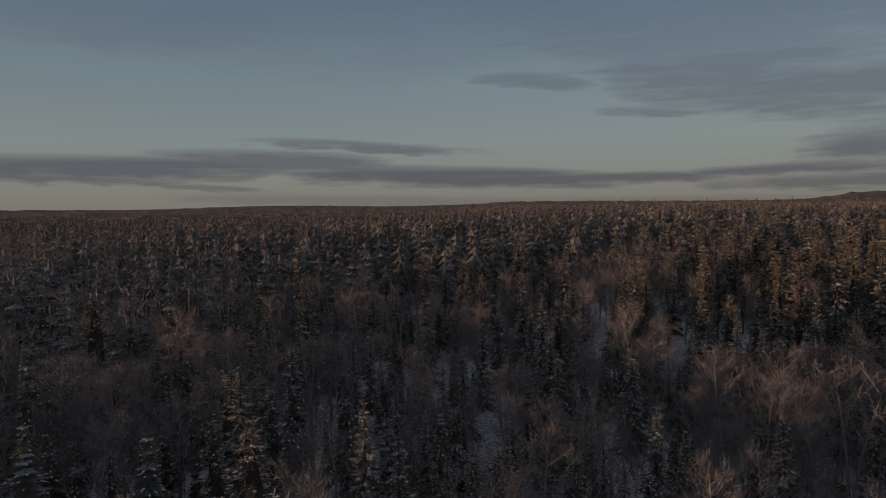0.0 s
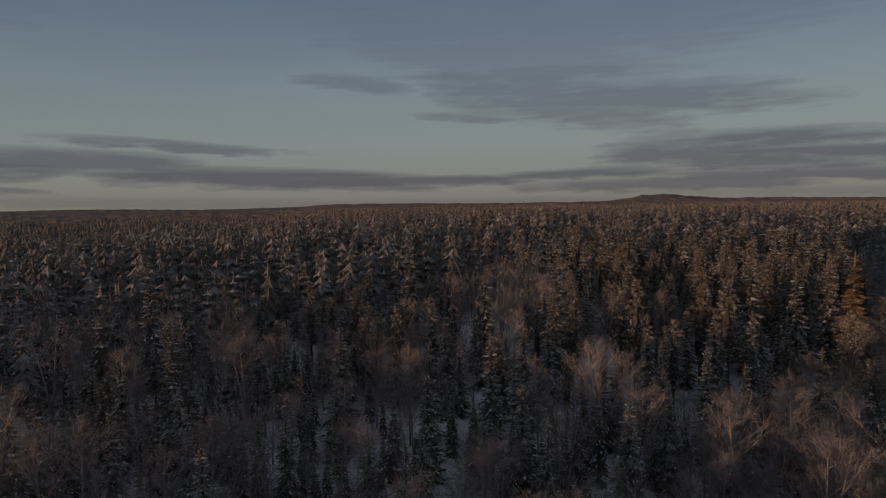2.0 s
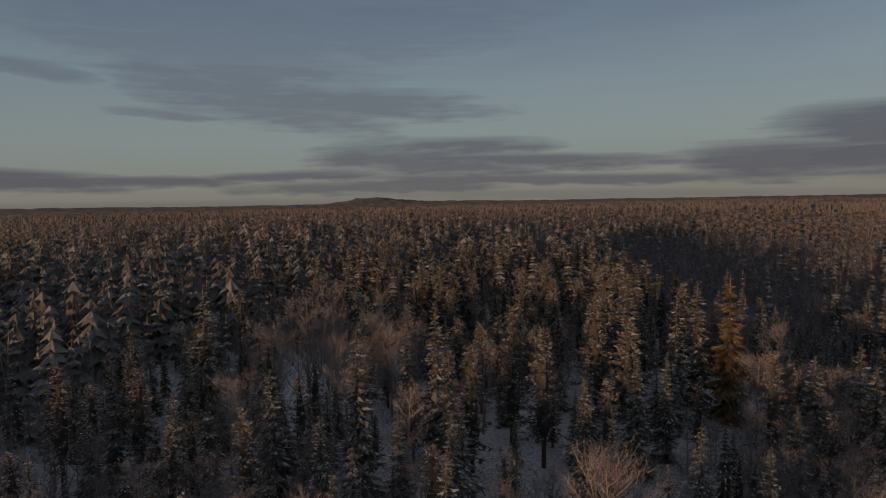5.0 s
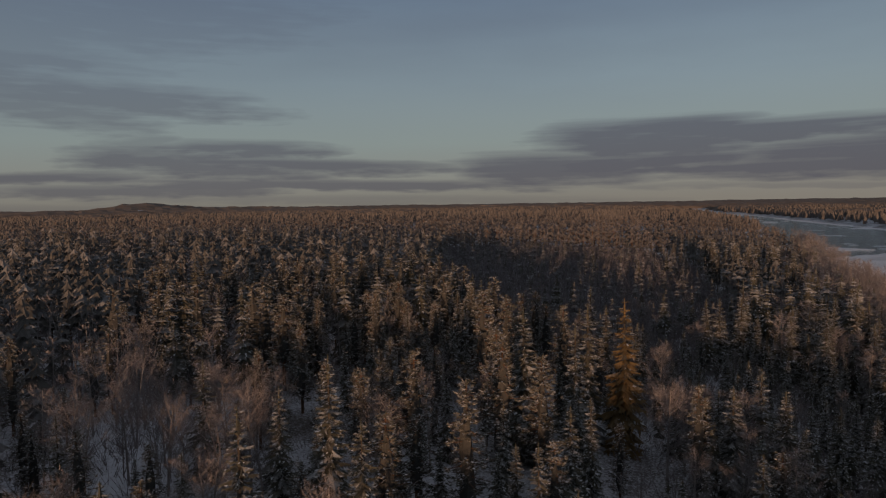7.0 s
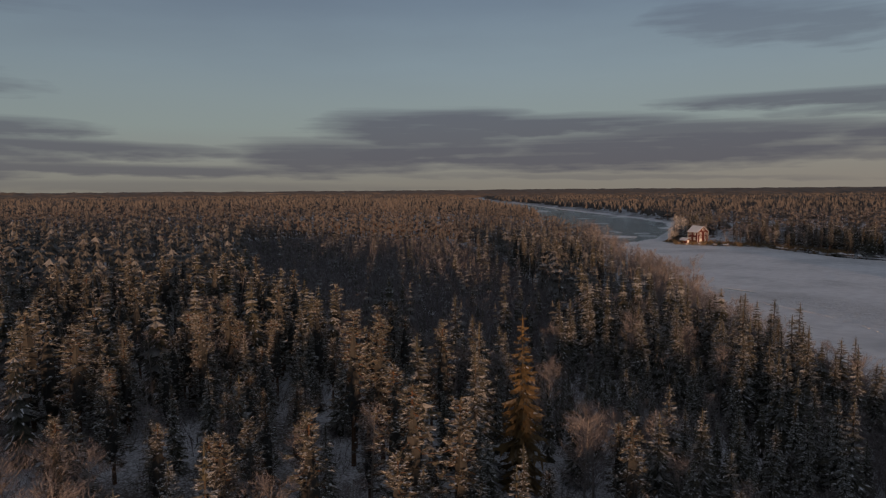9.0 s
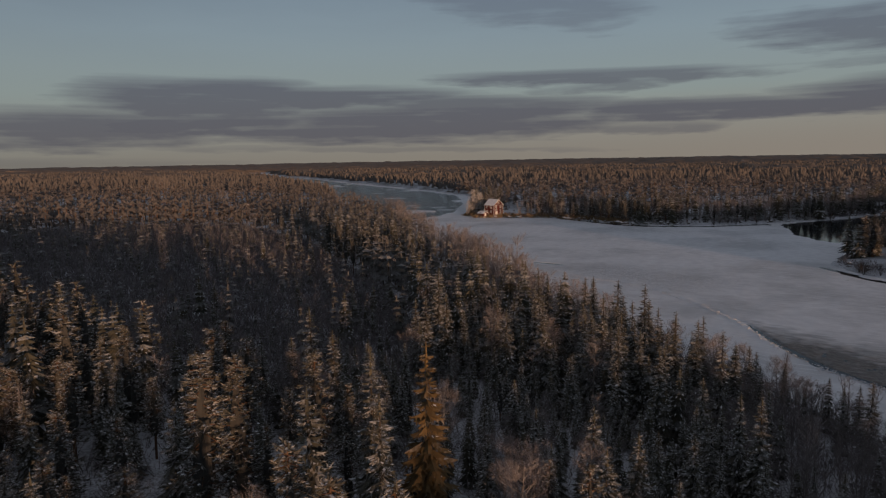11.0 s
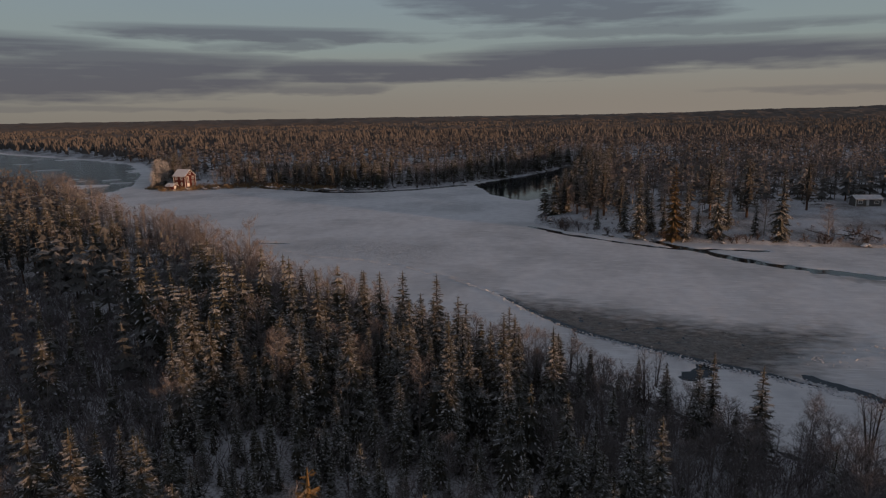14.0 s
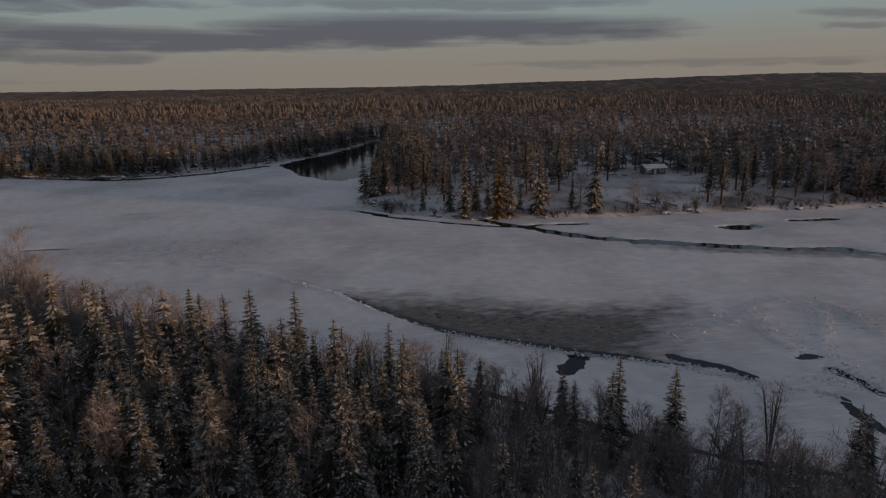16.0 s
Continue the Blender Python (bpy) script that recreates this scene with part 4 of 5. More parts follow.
def scatter(step, lo, hi, seed, clearings=True):
    """Loosely even points whose distance from the flight line lies between lo and hi."""
    rng = np.random.default_rng(seed)
    r = hi + 60
    gx, gy = np.meshgrid(np.arange(-r, r + 40, step), np.arange(-r, r + 80, step), indexing="ij")
    x, y = (gx + rng.uniform(-0.48, 0.48, gx.shape) * step).ravel(), (gy + rng.uniform(-0.48, 0.48, gy.shape) * step).ravel()
    d = dist_line(x, y, CENTRE)
    ok = (d >= lo) & (d < hi) & ~inside(x, y, RIVER)
    x, y, d = x[ok], y[ok], d[ok]
    bank = dist_line(x, y, RIVER)
    ok = (bank > 2.0) & (dist_line(x, y, TRACK) > 0.9)
    for ring in (CLEAR, HOUSE_YARD) if clearings else ():
        ok &= ~inside(x, y, ring)
    x, y, d, bank = x[ok], y[ok], d[ok], bank[ok]
    u = rng.random((6, len(x)))
    west = dist_line(x, y, NEAR_BANK) < dist_line(x, y, FAR_BANK)
    young, thick = inside(x, y, YOUNG), inside(x, y, THICKET)
    shore = west & (((bank < np.where(y > 85, 19, 11)) & (y < 260)) | ((bank < 27) & (y < 58) & (x > 40)))
    heroic = west & (y > 10) & (y < 95) & (x > -40) & (x < 34)
    south = west & (y < 48) & ~shore & ~thick
    patchy = ripple(x, y, 16.0, 3.3)
    p_s = np.select([young, thick, shore, south], [0.55, 0.86, 0.14, 0.46], 0.34 - 0.15 * patchy)
    p_b = np.select([young, thick, shore, south], [0.45, 0.14, 0.86, 0.38 + 0.40 * patchy], np.where(west, 0.13 + 0.25 * patchy, 0.36 + 0.34 * ripple(x, y, 45.0, 5.0)))
    low_bank = west & (x > 31) & (y < 135)
    p_s = np.where(low_bank & ~shore, 0.80, p_s)
    p_b = np.where(low_bank & ~shore & ~thick & ~young, 0.20, p_b)
    point = west & (y > 198) & (bank < 60) & (x > 150) & (bank > 9)
    p_s, p_b = np.where(point, 0.72, p_s), np.where(point, 0.08, p_b)
    for gx, gy, gr in GROVES:
        p_b = np.where(np.hypot(x - gx, y - gy) < gr * (0.8 + 0.3 * patchy), 0.9, p_b)
    kind = np.where(u[0] < p_b, "b", np.where(u[0] < p_b + p_s, "s", "p"))
    tall = np.select([young, thick, shore, south], [2.2 + 2.2 * u[1] + 4.0 * np.clip(u[1] - 0.80, 0, 1) / 0.2, 4.0 + 4.0 * u[1], np.where(y > 85, 8.5 + 3.5 * u[1], 6.0 + 4.0 * u[1]), 6.5 + 5.5 * u[1]], np.where(west, 8.0 + 5.0 * u[1], 8.0 + 5.5 * u[1]))
    tall = tall * np.where(kind == "b", np.where(y > 40, 0.76, 0.88), 1.0) * (1 + 0.12 * ripple(x, y, 23.0, 8.0))
    tall = tall * np.where(heroic & ~young & ~thick & (kind != "b"), 0.80, 1.0) * np.where((kind != "b") & (u[5] < 0.25), 0.72, 1.0)
    tall = np.where(point & (kind != "b"), 9.0 + 3.5 * u[1], tall)
    u[2] = np.where(heroic & ~young & ~thick & (kind != "b"), u[2] * 1.5, u[2])
    keep = u[2] < np.select([thick, shore, young, south], [0.95, 0.95, 1.0, 1.0], 0.92)
    return x[keep], y[keep], d[keep], kind[keep], tall[keep], u[3][keep] * 6.283, u[4][keep], west[keep]


class Stand:
    """Many trees in one mesh."""

    def __init__(self, name, label):
        self.name, self.label, self.v, self.t, self.m, self.count, self.mats = name, label, [], [], [], 0, []

    def slot(self, mat):
        if mat not in self.mats:
            self.mats.append(mat)
        return self.mats.index(mat)

    def add(self, kind, seed, detail, x, y, z, tall, turn, fat):
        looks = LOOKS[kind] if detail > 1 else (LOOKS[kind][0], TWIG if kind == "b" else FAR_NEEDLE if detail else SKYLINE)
        for (vv, tt), mat in zip(build(kind, seed, detail), (*looks, SNOWY, looks[0], INNER_SHADE)):
            if not len(vv):
                continue
            c, s = np.cos(turn)[:, None], np.sin(turn)[:, None]
            k, w = (tall / 10)[:, None], (tall / 10 * fat)[:, None]
            px = (vv[:, 0] * c - vv[:, 1] * s) * w + x[:, None]
            py = (vv[:, 0] * s + vv[:, 1] * c) * w + y[:, None]
            pz = vv[:, 2] * k + z[:, None]
            self.v.append(np.stack([px, py, pz], -1).reshape(-1, 3))
            self.t.append((tt[None] + (np.arange(len(x)) * len(vv))[:, None, None] + self.count).reshape(-1, 3))
            self.m.append(np.full(len(x) * len(tt), self.slot(mat)))
            self.count += len(x) * len(vv)

    def finish(self):
        ob = new(self.name, sheet(self.name, np.concatenate(self.v), np.concatenate(self.t), self.mats, np.concatenate(self.m)))
        return tagged(ob, self.label, "forest", kind="stuff")


def sow(stand, rows, detail, seeds):
    x, y, d, kind, tall, turn, pick, west = rows
    for k in "spb":
        for s in range(seeds):
            w = (kind == k) & ((pick * 97).astype(int) % seeds == s)
            if w.any():
                stand.add(k, s, detail, x[w], y[w], ground_z(x[w], y[w]) - 0.1, tall[w], turn[w], (0.95 + 0.4 * pick[w]) * np.where(west[w], 1.0, 1.3) * (1.25 if detail < 1 else 1.0))


rows = scatter(3.2, 0, 125, 21)
x, y, d, kind, tall, turn, pick, west = rows
free = np.ones(len(x), bool)
for tx, ty in taken:
    free &= np.hypot(x - tx, y - ty) > 1.7
toward, aside = (x - 27.0) * -0.50 + (y - 69.4) * -0.87, (x - 27.0) * 0.87 - (y - 69.4) * 0.50
free &= ~((toward > -3) & (toward < 34) & (np.abs(aside) < 3.0))
free &= ~((d < 7) & (ground_z(x, y) + tall > 19))
rows = [r[free] for r in rows]
x, y, d, kind, tall, turn, pick, west = rows
single = np.zeros(len(x), bool)


def front_of(x, y):
    """Distance from the line of ground that comes closest before the lens."""
    return dist_line(x, y, [(1, 17), (-4, 37), (0, 54), (18, 69), (44, 70), (61, 61)])


front = front_of(x, y)
seen = (front < 38) | (west & (dist_line(x, y, NEAR_BANK) < 20) & (y > 20) & (y < 120)) | ((y > 30) & (d < 88) & (x > -25))
for k, many in (("s", 200), ("p", 150), ("b", 230)):
    w = np.flatnonzero((kind == k) & seen)
    single[w[np.argsort(front[w])[:many]]] = True
for i in np.flatnonzero(single):
    plant(kind[i], int(pick[i] * 97) % (4 if kind[i] == "s" else 3), x[i], y[i], float(ground_z(x[i], y[i])) - 0.1, tall[i], turn[i], 0.92 + 0.30 * pick[i])
near = Stand("mixed_forest", "dense snowy forest of spruce, pine and bare birch")
close = ~single & seen & (front < 34) & (y > 12) & (kind != "b")
sow(near, [r[close] for r in rows], 3, 3)
sow(near, [r[~single & ~close & seen] for r in rows], 2, 3)
# trees out of view to the south, added only to block the low sun
shade_only = (y < -25) & (x < 60)
sow(near, [r[~single & ~seen & ~shade_only] for r in rows], 1, 3)
sow(near, [r[~single & ~seen & shade_only] for r in rows], 0, 2)
middle = Stand("further_forest", "snow-dusted conifer forest running back from the river")
rows = scatter(4.6, 125, 330, 22)
edge = ~rows[7] & (dist_line(rows[0], rows[1], FAR_BANK[1:27]) < 20) & (rows[1] > -110)
rows = [r[~edge] for r in rows]
# the last term keeps unseen, thinned trees for their long shadows
ahead = (rows[1] > -20 - 0.25 * rows[0]) | (rows[0] > 100) | ((rows[2] < 190) & (rows[6] < 0.6))
fine = ahead & (rows[2] < 235) & ((rows[1] > -20 - 0.25 * rows[0]) | (rows[0] > 100))
shown = fine & (rows[2] < 165) & rows[7] & (rows[0] > 60) & (rows[1] > 60)
sow(middle, [r[shown] for r in rows], 2, 3)
sow(middle, [r[fine & ~shown] for r in rows], 1, 3)
sow(middle, [r[ahead & ~fine] for r in rows], 0, 3)
rows = scatter(3.4, 125, 420, 26)
strip = ~rows[7] & (dist_line(rows[0], rows[1], FAR_BANK[1:27]) < 20) & (rows[1] > -110)
sow(middle, [r[strip] for r in rows], 2, 3)
rows = scatter(2.3, 10, 125, 29)
inner = rows[7] & (((dist_line(rows[0], rows[1], NEAR_BANK) < np.where(rows[1] < 62, 25, 15)) & (rows[1] < 130) & (rows[1] > -10)) | ((rows[1] < 60) & (rows[1] > -12) & (front_of(rows[0], rows[1]) < 62) & (rows[6] < 0.75)))
low_kind = np.where((rows[7]) & (dist_line(rows[0], rows[1], NEAR_BANK) > 25) & (rows[6] > 0.22), rows[3], "b")
low_kind = np.where(low_kind == "p", "s", low_kind)
sow(near, [low_kind[inner] if k == 3 else r[inner] * np.where(low_kind[inner] == "s", 0.72, 0.58) if k == 4 else r[inner] for k, r in enumerate(rows)], 2, 3)
rows = scatter(2.9, 60, 330, 33)
inner = rows[7] & (dist_line(rows[0], rows[1], NEAR_BANK) < 15 + 5 * ripple(rows[0], rows[1], 9.0)) & (rows[1] > 95) & (rows[1] < 245) & (ripple(rows[0], rows[1], 7.0, 1.0) > 0.08)
sow(middle, [np.full(inner.sum(), "b") if k == 3 else r[inner] * (1.2 if k == 4 else 1) for k, r in enumerate(rows)], 2, 3)
rows = scatter(2.5, 0, 125, 35)
inner = rows[7] & (rows[0] > -30) & (rows[0] < 34) & (rows[1] > -14) & (rows[1] < 44) & (dist_line(rows[0], rows[1], TRACK) > 1.6)
first = np.where(rows[6] < 0.66, "s", "b")
sow(near, [first[inner] if k == 3 else 3.6 + 4.6 * rows[6][inner] * (rows[5][inner] / 6.283) if k == 4 else r[inner] for k, r in enumerate(rows)], 2, 3)
rows = scatter(2.15, 10, 330, 27)
inner = inside(rows[0], rows[1], YOUNG)
sow(middle, [r[inner] for r in rows], 1, 3)
rows = scatter(2.4, 10, 125, 28)
inner = (inside(rows[0], rows[1], THICKET) | (rows[7] & (rows[0] > 31) & (rows[0] < 80) & (rows[1] > 40) & (rows[1] < 120))) & (rows[6] < 0.8)
sow(near, [r[inner] * (0.7 if k == 4 else 1) if k != 3 else r[inner] for k, r in enumerate(rows)], 2, 3)
middle.finish()
near.finish()


def undergrowth(x, y, seed, low, high, thick):
    """Low bare brushwood: sprays of thin upright twigs."""
    rng = np.random.default_rng(seed)
    n, k = len(x), 22
    z, size = ground_z(x, y), rng.uniform(low, high, n)[:, None]
    a, r = rng.uniform(0, 6.283, (n, k)), rng.uniform(0.05, 0.42, (n, k)) * size
    h0 = rng.uniform(0.0, 0.55, (n, k)) * size
    p = np.stack([x[:, None] + r * np.cos(a), y[:, None] + r * np.sin(a), z[:, None] + h0], -1)
    q = p + np.stack([np.cos(a) * 0.22 * size + rng.normal(0, 0.12, (n, k)), np.sin(a) * 0.22 * size + rng.normal(0, 0.12, (n, k)), rng.uniform(0.25, 0.5, (n, k)) * size], -1)
    s = rng.normal(size=(n, k, 3))
    s *= (thick + 0.0004 * dist_line(x, y, CENTRE))[:, None, None] / np.linalg.norm(s, axis=-1, keepdims=True)
    v = np.stack([p - s, p + s, q], 2).reshape(-1, 3)
    return v, np.arange(len(v)).reshape(-1, 3)


rows = scatter(2.2, 10, 125, 41)
w = ((rows[1] > -25) | (rows[0] > 40)) & ((front_of(rows[0], rows[1]) < 75) | (rows[6] < 0.5))
brush = new("brushwood", sheet("brushwood", *undergrowth(rows[0][w], rows[1][w], 41, 1.5, 3.8, 0.035), [TWIG]))
tagged(brush, "low bare frosted brushwood between the trees", "brushwood", kind="stuff")
rows = scatter(1.75, 10, 330, 42)
w = inside(rows[0], rows[1], YOUNG)
brush = new("sapling_thicket", sheet("sapling_thicket", *undergrowth(rows[0][w], rows[1][w], 42, 1.6, 3.6, 0.05), [DUSKY]))
tagged(brush, "dusky thicket of bare saplings in the young stand", "thicket", kind="stuff")
rows = scatter(1.7, 20, 420, 43, False)
far_side = dist_line(rows[0], rows[1], FAR_BANK[2:27])
w = ((far_side < 4.5 + 2.5 * ripple(rows[0], rows[1], 6.0)) | ((far_side < 22) & (rows[6] < 0.10))) | (rows[7] & (dist_line(rows[0], rows[1], NEAR_BANK[3:12]) < 24) & (rows[1] < 150))
brush = new("bank_scrub", sheet("bank_scrub", *undergrowth(rows[0][w], rows[1][w], 43, 0.6, 2.3, 0.02), [DUSKY]))
tagged(brush, "dark bare scrub along the snowy river banks", "scrub", kind="stuff")


REED = plain("dry_reeds", (0.17, 0.115, 0.065), (0.34, 0.25, 0.15), 1.5, 0.85, isle=0.6)
rng = np.random.default_rng(91)
f = rng.uniform(0, 1, 620)
bank_line = np.array(FAR_BANK[19:25], float)
knots = np.linspace(0, 1, len(bank_line))
x, y = np.interp(f, knots, bank_line[:, 0]) + rng.normal(2.2, 1.5, len(f)), np.interp(f, knots, bank_line[:, 1]) + rng.normal(0, 1.5, len(f))
reeds = new("dry_reeds", sheet("dry_reeds", *undergrowth(x, y, 44, 1.0, 2.2, 0.02), [REED]))
tagged(reeds, "straw-coloured dry reeds and brush along the stony bank", "reeds", kind="stuff")


def spikes(lo, hi, step, seed):
    """Far trees as ragged cones."""
    rng = np.random.default_rng(seed)
    r = hi
    gx, gy = np.meshgrid(np.arange(-r, r, step), np.arange(-r, r, step), indexing="ij")
    x, y = (gx + rng.uniform(-0.5, 0.5, gx.shape) * step).ravel(), (gy + rng.uniform(-0.5, 0.5, gy.shape) * step).ravel()
    d = np.hypot(x, y)
    ok = (d > lo) & (d < hi) & ((y > -150) | (x > 0)) & (dist_line(x, y, FAR_BANK[1:27]) > 20) & ~inside(x, y, RIVER) & (dist_line(x, y, RIVER) > 5)
    x, y = x[ok], y[ok]
    z, n = ground_z(x, y), len(x)
    a = np.array([0, 1.257, 2.513, 3.77, 5.027])
    tall = rng.uniform(6.5, 10.5, n) * (1 + 0.15 * ripple(x, y, 40.0, 8.0))
    turn = rng.uniform(0, 6.28, n)
    rad = tall[:, None] * 0.27 * rng.uniform(0.6, 1.4, (n, 5))
    ring = np.stack([x[:, None] + rad * np.cos(a + turn[:, None]), y[:, None] + rad * np.sin(a + turn[:, None]), z[:, None] + tall[:, None] * (0.1 + rng.uniform(-0.05, 0.22, (n, 5)))], -1)
    tip = np.stack([x, y, z + tall], -1)[:, None]
    t = np.array([(k, (k + 1) % 5, 5) for k in range(5)])[None] + (np.arange(n) * 6)[:, None, None]
    return np.concatenate([ring, tip], 1).reshape(-1, 3), t.reshape(-1, 3)


remote = Stand("remote_forest", "distant frosted conifer forest")
rows = scatter(7.4, 330, 600, 30)
ahead = ((rows[1] > -60) | (rows[0] > 120)) & (dist_line(rows[0], rows[1], FAR_BANK[1:27]) > 20)
sow(remote, [r[ahead] for r in rows], 0, 3)
remote.finish()
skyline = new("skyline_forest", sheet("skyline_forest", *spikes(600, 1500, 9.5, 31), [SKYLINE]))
tagged(skyline, "endless frosted conifers towards the skyline", "forest", kind="stuff")


# ---- buildings ----
RED = plain("falu_red_boards", (0.062, 0.012, 0.009), (0.118, 0.024, 0.016), 2.0, 0.8, (6, 6, 0.3), 0.01)
WHITE = plain("white_paint", (0.62, 0.60, 0.57), (0.80, 0.79, 0.76), 3.0, 0.6)
GREYWOOD = plain("weathered_grey_boards", (0.10, 0.095, 0.088), (0.20, 0.19, 0.175), 2.0, 0.85, (0.4, 0.4, 6), 0.01)
ROOFSNOW = plain("roof_snow", (0.60, 0.60, 0.63), (0.78, 0.78, 0.81), 0.9, 0.7, relief=0.05)
STONE = plain("foundation_stone", (0.14, 0.13, 0.125), (0.30, 0.285, 0.27), 1.8, 0.9, relief=0.04)
DARKWOOD = plain("dark_wet_wood", (0.035, 0.028, 0.024), (0.09, 0.07, 0.058), 3.0, 0.85, (1, 1, 0.3), 0.02)
m, n, l, b = material("window_glass", 0.05, spec=0.8)
b.inputs["Base Color"].default_value = (0.03, 0.035, 0.04, 1)
GLASS = m


def box(x0, x1, y0, y1, z0, z1, soft=0.02):
    bm = bmesh.new()
    bmesh.ops.create_cube(bm, size=1.0, matrix=Matrix.Translation(((x0 + x1) / 2, (y0 + y1) / 2, (z0 + z1) / 2)) @ Matrix.Diagonal((x1 - x0, y1 - y0, z1 - z0, 1)))
    if soft:
        bmesh.ops.bevel(bm, geom=bm.edges[:], offset=soft, segments=1, affect="EDGES")
    return bm


def gabled(wide, deep, eave, ridge):
    """House walls with gables over the two ends (ridge along y)."""
    bm = bmesh.new()
    w, d = wide / 2, deep / 2
    rings = [[bm.verts.new((sx, y, z)) for sx, z in ((-w, 0), (w, 0), (w, eave), (0, ridge), (-w, eave))] for y in (-d, d)]
    bm.faces.new(rings[0])
    bm.faces.new(rings[1][::-1])
    for k in range(5):
        bm.faces.new((rings[0][k], rings[1][k], rings[1][(k + 1) % 5], rings[0][(k + 1) % 5]))
    bmesh.ops.recalc_face_normals(bm, faces=bm.faces[:])
    return bm


def slope(side, wide, deep, eave, ridge, thick, over, lift=0.0):
    """One half of a gable roof: a slab with overhang."""
    bm = bmesh.new()
    w, d = wide / 2, deep / 2 + over
    drop = (ridge - eave) / w * over
    prof = [(side * (w + over), eave - drop + lift), (0.0, ridge + lift), (0.0, ridge + lift + thick * 1.25), (side * (w + over), eave - drop + lift + thick)]
    a, b2 = ([bm.verts.new((x, y, z)) for x, z in prof] for y in (-d, d))
    bm.faces.new(a)
    bm.faces.new(b2[::-1])
    for k in range(4):
        bm.faces.new((a[k], b2[k], b2[(k + 1) % 4], a[(k + 1) % 4]))
    bmesh.ops.recalc_face_normals(bm, faces=bm.faces[:])
    bmesh.ops.bevel(bm, geom=bm.edges[:], offset=thick * 0.3, segments=2, affect="EDGES")
    return bm


def moved(bm, m):
    bmesh.ops.transform(bm, matrix=m, verts=bm.verts[:])
    return bm


def window_on(parent, m, wide, high, bars=True):
    """A window in the wall plane of m (x along the wall, z up, -y outwards)."""
    glass = part("window", moved(box(-wide / 2, wide / 2, -0.03, 0.02, -high / 2, high / 2, 0), m), GLASS, parent)
    f = 0.19
    for name, dims in (("frame", (-wide / 2 - f, wide / 2 + f, -0.09, 0.0, high / 2, high / 2 + f)), ("sill", (-wide / 2 - f, wide / 2 + f, -0.12, 0.0, -high / 2 - f, -high / 2)),
                       ("jamb", (-wide / 2 - f, -wide / 2, -0.09, 0.0, -high / 2, high / 2)), ("jamb", (wide / 2, wide / 2 + f, -0.09, 0.0, -high / 2, high / 2))):
        part(name, moved(box(*dims, 0.01), m), WHITE, glass, "white painted wood")
    if bars:
        part("mullion", moved(box(-0.035, 0.035, -0.07, -0.032, -high / 2, high / 2, 0), m), WHITE, glass, "white painted wood")
        part("transom", moved(box(-wide / 2, wide / 2, -0.065, -0.034, 0.12 * high, 0.12 * high + 0.06, 0), m), WHITE, glass, "white painted wood")
    return glass


def house(name, label, place, wide, deep, eave, ridge, wall, corner, windows, doors, foot=0.5, snow=0.28):
    root = new(name)
    root.matrix_basis = place
    tagged(root, label, "house")
    part("foundation", box(-wide / 2 + 0.05, wide / 2 - 0.05, -deep / 2 + 0.05, deep / 2 - 0.05, -1.2, foot), STONE, root, "grey stone footing")
    up = Matrix.Translation((0, 0, foot))
    part("wall", moved(gabled(wide, deep, eave - foot, ridge - foot), up), wall, root)
    for sx in (-1, 1):
        r = part("roof", slope(sx, wide, deep, eave, ridge, 0.14, 0.45), DARKWOOD, root, "dark boarded roof")
        part("snow_layer", slope(sx, wide, deep, eave, ridge, snow, 0.5, 0.15), ROOFSNOW, r, "thick white snow on the roof")
        part("barge_board", moved(slope(sx, wide, 0.06, eave, ridge, 0.10, 0.0, -0.08), Matrix.Translation((0, -deep / 2 - 0.42, 0))), corner, root, "white painted board")
        for sy in (-1, 1):
            part("corner_board", box(sx * (wide / 2 + 0.02) - 0.11, sx * (wide / 2 + 0.02) + 0.11, sy * (deep / 2 + 0.02) - 0.11, sy * (deep / 2 + 0.02) + 0.11, foot, eave - 0.1), corner, root, "white painted board")
    for face, along, z, w, h in windows:
        if face == "gable":
            m = Matrix.Translation((along, -deep / 2, z))
        else:
            m = Matrix.Translation((-wide / 2, along, z)) @ Matrix.Rotation(-math.pi / 2, 4, "Z")
        window_on(root, m, w, h)
    for face, along, z0, w, h in doors:
        m = Matrix.Translation((along, -deep / 2, z0)) if face == "gable" else Matrix.Translation((-wide / 2, along, z0)) @ Matrix.Rotation(-math.pi / 2, 4, "Z")
        d = part("door", moved(box(-w / 2, w / 2, -0.07, 0.03, 0, h), m), WHITE, root, "white panelled door")
        part("door_frame", moved(box(-w / 2 - 0.12, w / 2 + 0.12, -0.05, 0.0, h, h + 0.14), m), WHITE, d)
        part("handle", moved(box(w / 2 - 0.16, w / 2 - 0.06, -0.13, -0.07, 1.0, 1.06, 0.01), m), DARKWOOD, d, "dark metal handle")
    return root


